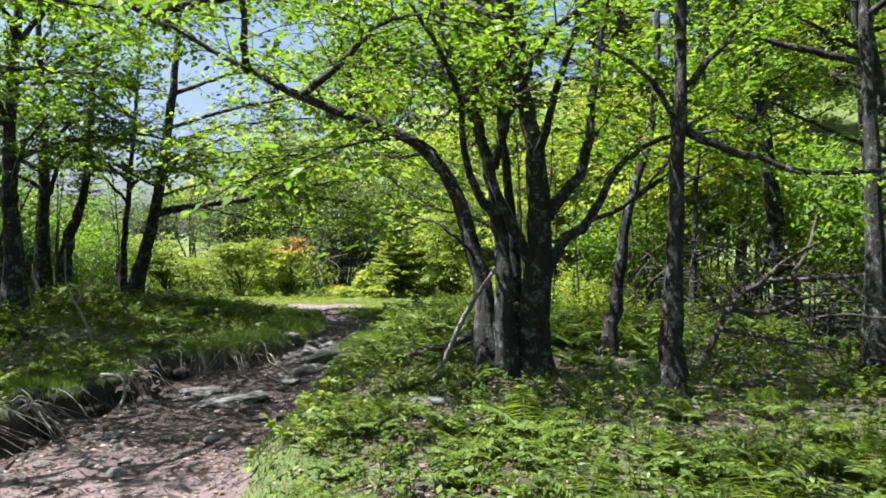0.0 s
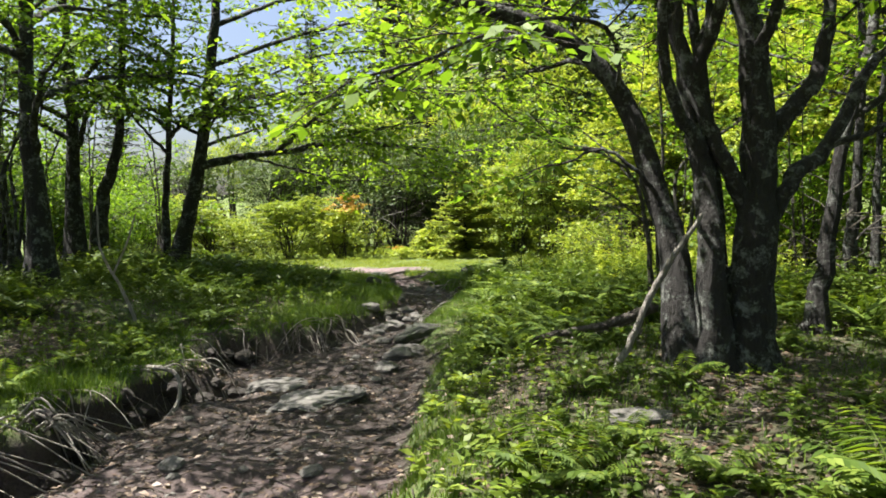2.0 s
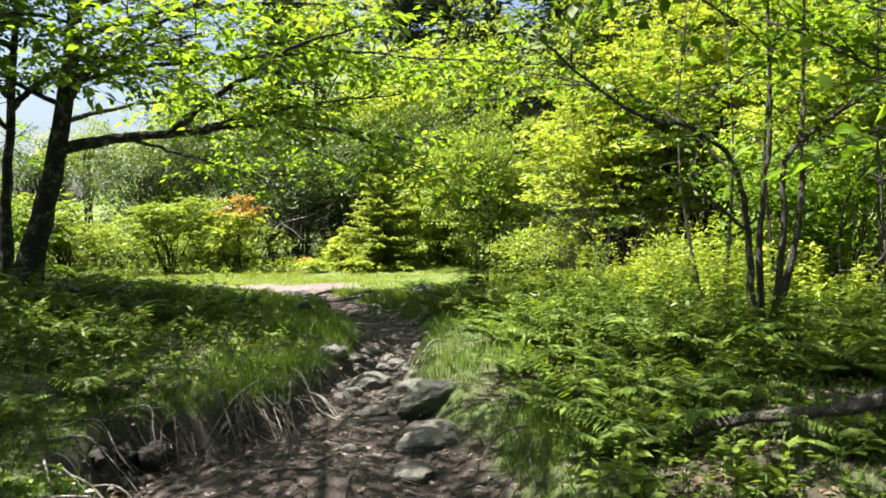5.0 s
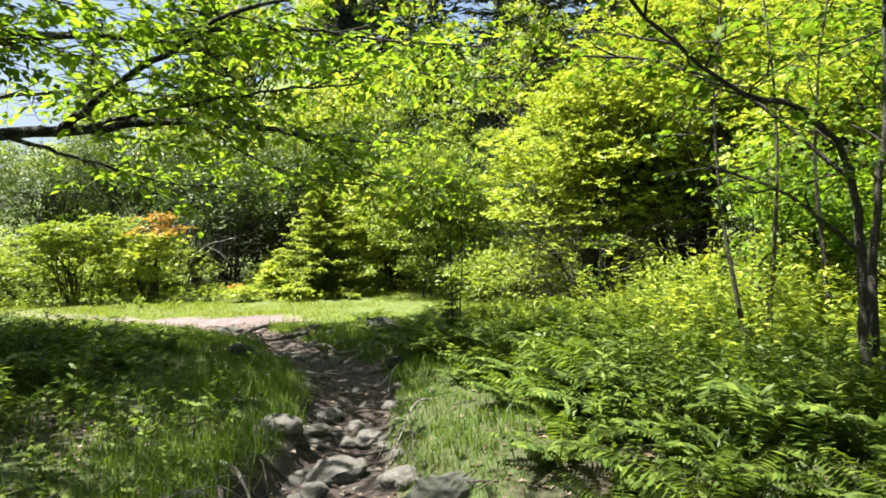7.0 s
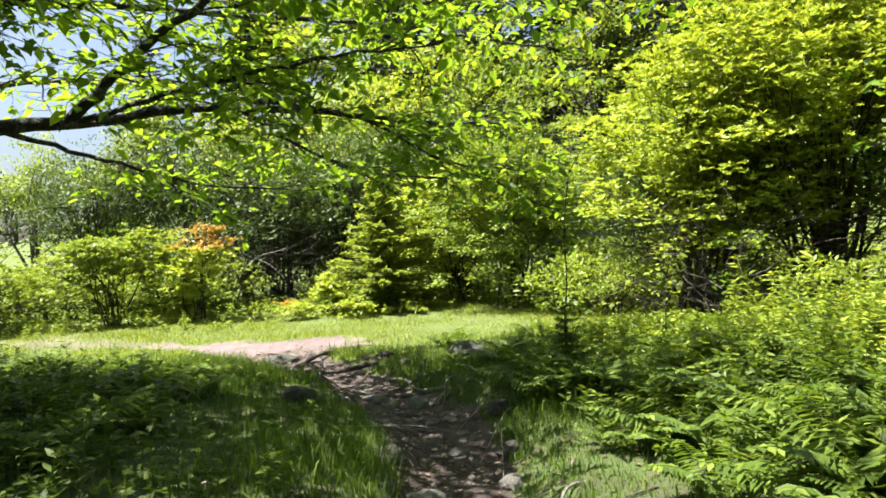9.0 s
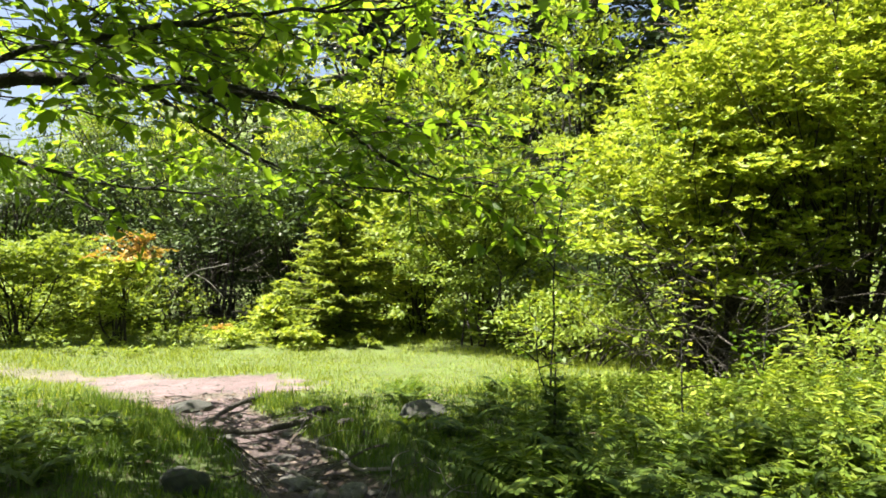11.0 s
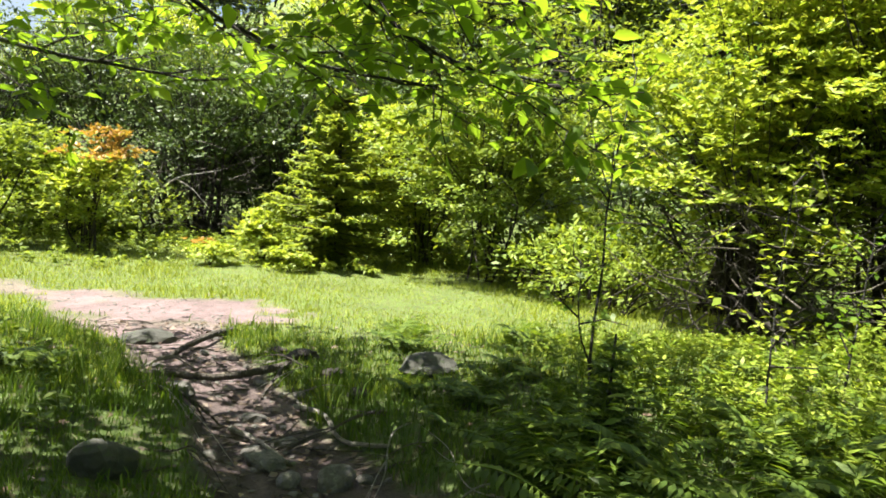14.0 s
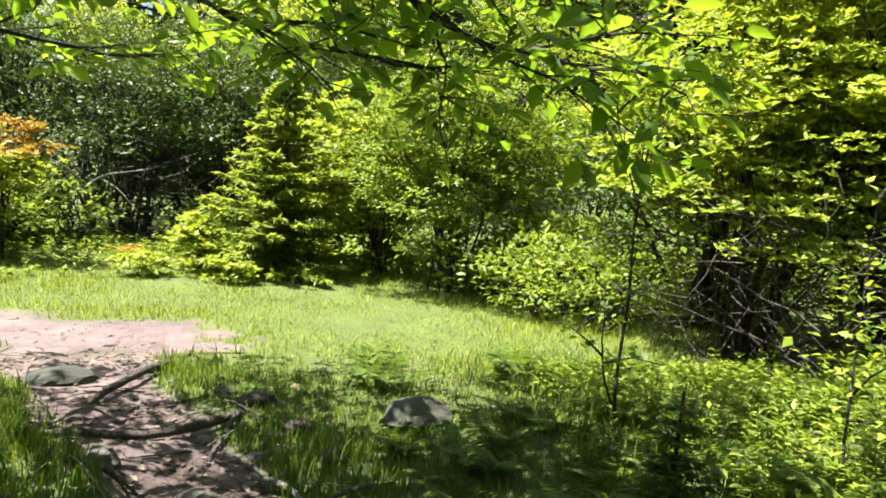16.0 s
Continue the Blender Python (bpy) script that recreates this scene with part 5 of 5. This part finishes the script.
# long thin roots lying on the trail
for k in range(30):
    y = 6.3 + 6.2 * rng.random()
    l_, r_ = float(left_edge(y)), float(right_edge(y))
    x = l_ + (r_ - l_) * (0.15 + 0.7 * rng.random())
    a, ln = rng.random() * 6.28, 0.35 + 0.55 * rng.random()
    pts = []
    for q in range(5):
        px, py = x + ln * (q / 4 - 0.5) * math.cos(a) + rng.normal(0, 0.05), y + ln * (q / 4 - 0.5) * math.sin(a) + rng.normal(0, 0.05)
        pts.append((px, py, gz(px, py) + 0.004))
    r = 0.004 + 0.007 * rng.random() ** 2
    wood("root", "thin exposed root lying on the trail", "root", [(pts, r, r * 0.5)], ROOT, pts[0], 330 + k, 5, "trail roots")
# the pale tangle of roots where the bank has broken away
for k in range(16):
    y = 5.7 + 1.0 * rng.random()
    x0 = float(left_edge(y)) - 0.05 + 0.2 * rng.random()
    a = rng.random() * 2.2 - 0.6
    ln = 0.25 + 0.4 * rng.random()
    e = (x0 + ln * math.cos(a), y + ln * math.sin(a) - 0.15)
    pts = [(x0 - 0.1, y, gz(x0 - 0.1, y)), (x0 + 0.08, y, gz(x0 - 0.1, y) + 0.04 + 0.08 * rng.random()), (e[0], e[1], gz(*e) + 0.01)]
    wood("root", "pale dry broken root on the bank", "root", [(pts, 0.011, 0.004), ([pts[1], (e[0], e[1] + 0.15, gz(e[0], e[1] + 0.15) + 0.05)], 0.006, 0.003)], DEADWOOD, pts[0], 300 + k, 5, "bank roots")


# ---- ground cover ----
def scatter(rng_, n, x0, x1, y0, y1, keep):
    x, y = x0 + (x1 - x0) * rng_.random(n), y0 + (y1 - y0) * rng_.random(n)
    ok = rng_.random(n) < keep(x, y)
    return x[ok], y[ok]


def turf(x, y):
    return np.clip(1 - 1.5 * soil_share(x, y), 0, 1)


def grass(label, n, region, height, keep, seed, width=0.006, material=GRASS, simple=False):
    rng_ = np.random.default_rng(seed + 4000)
    x, y = scatter(rng_, n, *region, keep)
    m = len(x)
    z = ground_z(x, y) - 0.01
    x = x + lip_shift(x, y)
    h = height * (0.45 + 0.9 * rng_.random(m)) * (0.75 + 0.5 * vnoise(x * 1.1, y * 1.1, 41))
    a = rng_.random(m) * 2 * np.pi
    b = a + rng_.normal(0, 0.6, m)
    bend = h * (0.15 + 0.55 * rng_.random(m))
    w = width * (0.7 + 0.6 * rng_.random(m))
    p = np.stack([x, y, z], -1)
    s = np.stack([np.cos(b + 1.57) * w, np.sin(b + 1.57) * w, np.zeros(m)], -1)
    f = np.stack([np.cos(a) * bend, np.sin(a) * bend, np.zeros(m)], -1)
    u = np.stack([np.zeros(m), np.zeros(m), h], -1)
    v = np.stack([p - s, p + s, p + s * 0.75 + f * 0.35 + u * 0.62, p - s * 0.75 + f * 0.35 + u * 0.62, p + f + u * 0.92], 1).reshape(-1, 3)
    c = np.arange(m)[:, None] * 5
    g = Geo()
    if simple:
        g.add(np.stack([p - s, p + s, p + f + u], 1).reshape(-1, 3), np.arange(m)[:, None] * 3 + np.array([[0, 1, 2]]))
    else:
        g.add(v, c + np.array([[0, 1, 2, 3]]))
        g.f.append(c + np.array([[3, 2, 4]]))
    me = g.mesh("grass")
    me.materials.append(material)
    return tagged(new("grass", me), label, "grass", kind="stuff")


def weeds(label, n, region, height, keep, seed, per=14, leaf=0.07, ratio=0.4, material=FERN, name="undergrowth"):
    """Leafy herbs: a thin stalk and leaves up it."""
    rng_ = np.random.default_rng(seed + 5000)
    x, y = scatter(rng_, n, *region, keep)
    m = len(x)
    z = ground_z(x, y)
    h = height * (0.45 + 0.8 * rng_.random(m)) * (0.8 + 0.5 * vnoise(x * 0.9, y * 0.9, 43))
    lean = rng_.normal(0, 0.18, (m, 2)) * h[:, None]
    g = Geo()
    w = 0.003
    p = np.stack([x, y, z], -1)
    top = p + np.stack([lean[:, 0], lean[:, 1], h], -1)
    e = np.array([w, 0, 0])
    e2 = np.array([0, w, 0])
    c = np.arange(m)[:, None]
    g.add(np.stack([p - e, p + e, top + e * 0.5, top - e * 0.5], 1).reshape(-1, 3), c * 4 + np.array([[0, 1, 2, 3]]))
    g.add(np.stack([p - e2, p + e2, top + e2 * 0.5, top - e2 * 0.5], 1).reshape(-1, 3), c * 4 + np.array([[0, 1, 2, 3]]))
    u = rng_.random((m, per)) ** 0.7 * 0.85 + 0.15
    q = (p[:, None] + (top - p)[:, None] * u[..., None]).reshape(-1, 3)
    k = len(q)
    a = rng_.random(k) * 2 * np.pi
    d = np.stack([np.cos(a), np.sin(a), rng_.normal(0.25, 0.3, k)], -1)
    L = leaf * (0.6 + 0.7 * rng_.random(k))
    g.leaves(q, d, UP + rng_.normal(0, 0.3, (k, 3)), L, L * ratio, False)
    me = g.mesh(name)
    me.materials.append(material)
    return tagged(new(name, me), label, "undergrowth", kind="stuff")


def near_trail(x, y):
    l, r = left_edge(y), right_edge(y)
    return np.exp(-np.clip(np.maximum(l - x, x - r), 0, 9) / 1.1)


grass("soft green grass and moss on the banks of the trail", 170000, (-7.2, 2.6, 1.5, 17.0), 0.085, lambda x, y: turf(x, y) * (1 - 0.8 * woods(x, y)) * (0.45 + 0.55 * near_trail(x, y)) * (0.4 + 0.6 * step(-0.2, 0.3, vnoise(x * 0.8, y * 0.8, 51))), 1, 0.0045, GRASS_SHADED)
grass("sunlit short grass in the clearing", 190000, (-12.0, 5.0, 15.5, 25.0), 0.075, lambda x, y: turf(x, y) * (0.9 - 0.35 * step(20, 25, y)), 2, 0.006, GRASS_SUNLIT, simple=True)
grass("long rank grass along the trail", 60000, (-6.0, 3.0, 8.5, 18.2), 0.15, lambda x, y: turf(x, y) * np.where(x > -2, 1.0, step(11.0, 12.6, y)) * (0.3 + 0.7 * near_trail(x, y)) * (0.25 + 0.75 * step(-0.1, 0.3, vnoise(x * 0.9, y * 0.9, 53))), 3, 0.0042, GRASS_SHADED)
weeds("tall leafy herbs filling the sunny field", 1700, (-1.0, 4.6, 9.0, 15.2), 0.44, lambda x, y: turf(x, y) * step(-0.5, 0.6, x - right_edge(y) - 0.4) * (1 - 0.9 * step(12.6, 13.6, y) * (1 - step(1.4, 2.4, x))) * (0.35 + 0.65 * step(-0.3, 0.2, vnoise(x * 0.7, y * 0.7, 55))), 4, 26, 0.075, 0.30)
def under_clump(x, y):
    """The leaf-strewn ground under the many-stemmed tree."""
    return np.exp(-(((x - 0.4) / 1.9) ** 2 + ((y - 6.3) / 1.7) ** 2))


weeds("leafy herbs under the trees", 2000, (-8.5, -2.2, 4.5, 17.0), 0.22, lambda x, y: turf(x, y) * step(0.05, 0.9, left_edge(y) - x) * (0.3 + 0.7 * step(-0.2, 0.3, vnoise(x * 0.8, y * 0.8, 56))), 5, 12, 0.06, 0.5)
weeds("leafy herbs under the trees", 2300, (-1.2, 6.0, 2.2, 10.5), 0.2, lambda x, y: turf(x, y) * step(0.0, 0.8, x - right_edge(y)) * (1 - 0.6 * under_clump(x, y)) * (0.25 + 0.75 * step(-0.2, 0.3, vnoise(x * 0.8, y * 0.8, 57))), 6, 12, 0.06, 0.5)
weeds("leafy herbs under the trees", 380, (0.2, 2.8, 1.9, 4.6), 0.2, lambda x, y: turf(x, y), 15, 12, 0.055, 0.45)
weeds("sunny herbs on the far bank", 1500, (-7.5, -2.6, 10.5, 16.0), 0.36, lambda x, y: turf(x, y) * step(0.9, 2.0, left_edge(y) - x), 7, 18, 0.075, 0.32)
weeds("rough herbs at the far side of the clearing", 2600, (-14.0, 5.0, 20.5, 25.5), 0.32, lambda x, y: step(20.8, 24.5, y - 0.1 * x), 8, 16, 0.08, 0.45, LEAF_MID)

weeds("mixed herbs between grass and shrubs", 1900, (-0.6, 4.2, 12.8, 17.0), 0.34, lambda x, y: turf(x, y) * step(-0.6, 0.4, x) * (0.35 + 0.65 * step(-0.2, 0.2, vnoise(x * 1.1, y * 1.1, 58))), 9, 20, 0.06, 0.35, GRASS)
weeds("small woodland herbs on the mossy bank", 2600, (-7.0, -2.6, 5.0, 12.5), 0.10, lambda x, y: turf(x, y) * (0.4 + 0.6 * step(-0.1, 0.3, vnoise(x * 1.5, y * 1.5, 59))), 10, 8, 0.042, 0.6)

weeds("tall bright herbs standing above the ferns", 260, (0.6, 3.6, 11.2, 14.2), 0.78, lambda x, y: 0.8 + 0 * x, 11, 34, 0.075, 0.36, LEAF_YELLOW)
weeds("small seedlings and sprigs on the leaf-strewn floor", 2600, (-1.2, 4.0, 3.2, 9.8), 0.10, lambda x, y: turf(x, y) * (0.25 + 0.75 * step(-0.3, 0.2, vnoise(x * 1.6, y * 1.6, 68))), 16, 8, 0.045, 0.5)
grass("thin grass tufts on the leaf-strewn floor", 26000, (-1.3, 4.0, 3.0, 9.8), 0.10, lambda x, y: turf(x, y) * step(0.0, 0.35, vnoise(x * 1.9, y * 1.9, 69)), 17, 0.0034, GRASS_SHADED, simple=True)
weeds("pale broad-leaved seedlings at the trail's edge", 60, (-1.35, -0.5, 4.6, 8.0), 0.22, lambda x, y: turf(x, y), 12, 9, 0.08, 0.5, LEAF_MID)

def margin(x, y):
    d = np.maximum(left_edge(y) - x - 0.16, x - right_edge(y))
    return step(-0.22, -0.02, d) * (1 - step(0.45, 1.0, d))


grass("fine soft grass edging the trail", 190000, (-5.0, 0.4, 5.5, 17.5), 0.10, lambda x, y: margin(x, y) * turf(x, y) * (1 - 0.6 * woods(x, y)) * (0.55 + 0.45 * step(-0.3, 0.2, vnoise(x * 1.7, y * 1.7, 65))), 13, 0.0032, GRASS_SHADED, simple=True)


def rim(x, y):
    d = left_edge(y) - x
    return step(-0.09, 0.0, d) * (1 - step(0.15, 0.40, d)) * (0.3 + 0.7 * step(-0.25, 0.25, vnoise(x * 1.3, y * 1.6, 66)))


grass("fine grass hanging over the worn bank", 60000, (-4.6, -1.2, 4.9, 16.5), 0.14, rim, 14, 0.0034, GRASS_SHADED, simple=True)

# ferns
def fern_plant(x, y, size, seed, fronds=7):
    rng_ = np.random.default_rng(seed + 6000)
    ob = thing("fern", x, y, gz(x, y) - 0.02, "green fern with arching feathery fronds", "fern", "ferns beside the trail")
    for k in range(fronds):
        a = k * 6.28 / fronds + rng_.normal(0, 0.25)
        ln = size * (0.7 + 0.5 * rng_.random())
        out = np.array([math.cos(a), math.sin(a), 0])
        t = np.linspace(0, 1, 15)
        rise = 0.55 + 0.35 * rng_.random()
        axis = out[None, :] * (ln * (0.15 * t + 0.7 * t ** 1.6))[:, None] + UP[None, :] * (ln * rise * (1.25 * t - 0.62 * t ** 2.2))[:, None]
        g = Geo()
        g.tube(axis, np.linspace(0.004, 0.0012, 15), 3)
        s = np.cross(out, UP)
        tt = np.linspace(0.16, 0.97, 18)
        P = np.stack([np.interp(tt, t, axis[:, i]) for i in range(3)], -1)
        wide = 0.24 * ln * np.sin(np.pi * np.clip(tt, 0, 1) ** 0.75) ** 0.9 + 0.012
        for sg in (-1, 1):
            d = s[None, :] * sg + out[None, :] * 0.35 + np.array([0, 0, -0.15]) + rng_.normal(0, 0.06, (18, 3))
            g.leaves(P, d, UP + out * 0.2 + rng_.normal(0, 0.15, (18, 3)), wide, 0.045 * ln + 0.008)
        part("frond", g, FERN, ob)
    return ob


kinds = [fern_plant(-0.75, 8.45, 0.55, 1), fern_plant(-0.7, 5.4, 0.5, 2), fern_plant(-3.9, 9.9, 0.42, 3), fern_plant(-0.35, 11.2, 0.65, 4, 8)]
rng = np.random.default_rng(81)
spots = []
for (x0, x1, y0, y1, n, s0) in [(-1.0, 2.6, 3.6, 9.5, 40, 0.66), (-1.0, 2.6, 8.6, 14.6, 165, 0.85), (-7.0, -3.9, 6.5, 13.5, 30, 0.8), (-1.3, -0.3, 14.2, 15.6, 14, 0.55), (-4.8, -3.3, 12.3, 16.0, 24, 0.8), (-6.6, -4.4, 11.6, 16.0, 26, 0.9), (2.4, 5.0, 8.5, 15.0, 24, 1.1), (0.3, 2.4, 2.3, 4.4, 20, 0.6), (0.0, 3.2, 13.4, 16.2, 26, 0.75), (-1.3, 0.3, 16.3, 18.0, 12, 0.6), (-0.9, 0.3, 14.4, 16.0, 12, 0.55)]:
    for k in range(n):
        x, y = x0 + (x1 - x0) * rng.random(), y0 + (y1 - y0) * rng.random()
        if float(left_edge(y)) - 0.25 < x < float(right_edge(y)) + 0.25 or math.hypot(x - 0.75, y - 7.2) < 0.5:
            continue
        spots.append((x, y, s0 * (0.6 + 0.65 * rng.random())))
for k, (x, y, sz) in enumerate(spots):
    copy_thing(kinds[k % 4], place(x, y, rng.random() * 6.28, sz, 0.02))

# ---- litter ----
rng = np.random.default_rng(82)
x, y = scatter(rng, 90000, -7.0, 4.0, 2.5, 17.8, lambda x, y: 0.09 + 0.4 * woods(x, y) + 0.4 * under_clump(x, y) + 0.3 * (x < left_edge(y)) * (vnoise(x * 1.2, y * 1.2, 67) > 0.1) + 0.5 * (soil_share(x, y) > 0.4) * (0.35 + 0.65 * (vnoise(x * 2, y * 2, 61) > 0)))
m = len(x)
g = Geo()
L = 0.022 + 0.045 * rng.random(m)
a = rng.random(m) * 6.28
g.leaves(np.stack([x, y, ground_z(x, y) + 0.008], -1), np.stack([np.cos(a), np.sin(a), rng.normal(0.05, 0.2, m)], -1), UP + rng.normal(0, 0.25, (m, 3)), L, L * 0.55)
me = g.mesh("leaf_litter")
me.materials.append(LITTER)
tagged(new("leaf_litter", me), "dry brown fallen leaves scattered over trail and banks", "leaf litter", kind="stuff")
x, y = scatter(rng, 10500, -6.0, 3.0, 3.0, 17.8, lambda x, y: 0.15 + 0.3 * woods(x, y) + 0.5 * under_clump(x, y) + 0.75 * (soil_share(x, y) > 0.4))
g = Geo()
for px, py in zip(x, y):
    a, ln = rng.random() * 6.28, 0.08 + 0.28 * rng.random() ** 2
    ex, ey = px + ln * math.cos(a), py + ln * math.sin(a)
    mx, my = (px + ex) / 2 + rng.normal(0, 0.02), (py + ey) / 2 + rng.normal(0, 0.02)
    r = 0.0022 + 0.004 * rng.random() ** 2
    g.tube([(px, py, gz(px, py) + 0.006), (mx, my, gz(mx, my) + 0.012), (ex, ey, gz(ex, ey) + 0.006)], [r, r * 0.9, r * 0.5], 4)
me = g.mesh("twig_litter")
me.materials.append(ROOT)
tagged(new("twig_litter", me), "thin dry twigs littering the trail", "twigs", kind="stuff")

# flat stone chips trodden into the trail
x, y = scatter(rng, 9000, -5.0, 0.5, 3.0, 19.5, lambda x, y: 0.9 * (soil_share(x, y) > 0.6) * (0.3 + 0.7 * (vnoise(x * 1.3, y * 1.3, 63) > -0.1)))
m = len(x)
p = np.stack([x, y, ground_z(x, y) + 0.002], -1)
r = 0.008 + 0.024 * rng.random(m) ** 2.2
a = rng.random(m) * 6.28
e1 = np.stack([np.cos(a) * r, np.sin(a) * r, rng.normal(0, 0.12, m) * r], -1)
e2 = np.stack([-np.sin(a) * r, np.cos(a) * r, rng.normal(0, 0.12, m) * r], -1) * (0.5 + 0.4 * rng.random((m, 1)))
up = np.stack([np.zeros(m), np.zeros(m), r * 0.22], -1)
v = np.stack([p + e1, p + e2 + e1 * 0.3, p - e1, p - e2, p + e1 * 0.6 + up, p + e2 * 0.7 + up, p - e1 * 0.6 + up, p - e2 * 0.6 + up], 1)
g = Geo()
g.add(v.reshape(-1, 3), (np.arange(m)[:, None, None] * 8 + np.array([[[4, 5, 6, 7], [0, 1, 5, 4], [1, 2, 6, 5], [2, 3, 7, 6], [3, 0, 4, 7]]])).reshape(-1, 4))
me = g.mesh("stone_chip", False)
me.materials.append(ROCK)
tagged(new("stone_chip", me), "small flat stone chips trodden into the trail", "gravel", kind="stuff")


# the brown tangle of dead twigs under the sunny shrubs
def tangle(label, x0, x1, y0, y1, n, height, seed):
    rng_ = np.random.default_rng(seed + 7000)
    g_ = Geo()
    for k in range(n):
        bx, by = x0 + (x1 - x0) * rng_.random(), y0 + (y1 - y0) * rng_.random()
        z0 = gz(bx, by) + height * 0.75 * rng_.random() ** 1.3
        a_ = rng_.random() * 6.28
        d = np.array([math.cos(a_), math.sin(a_), rng_.normal(0.25, 0.45)])
        b = branch_path(rng_, (bx, by, z0), d / np.linalg.norm(d), 0.5 + 0.9 * rng_.random(), 5, 0.5, -0.1)
        g_.tube(b, np.linspace(0.007 + 0.006 * rng_.random(), 0.002, 6), 3)
    me_ = g_.mesh("dead_twig_tangle")
    me_.materials.append(ROOT)
    return tagged(new("dead_twig_tangle", me_), label, "twigs", kind="stuff")


tangle("brown tangle of dead twigs beneath the sunlit shrubs", 1.7, 5.4, 16.4, 18.4, 520, 2.0, 1)
tangle("grey dead twigs in the dark thicket", -6.5, -2.0, 24.6, 25.6, 220, 2.2, 2)
tangle("dead twigs in the shaded wood", 2.5, 7.5, 5.8, 11.5, 520, 1.8, 3)
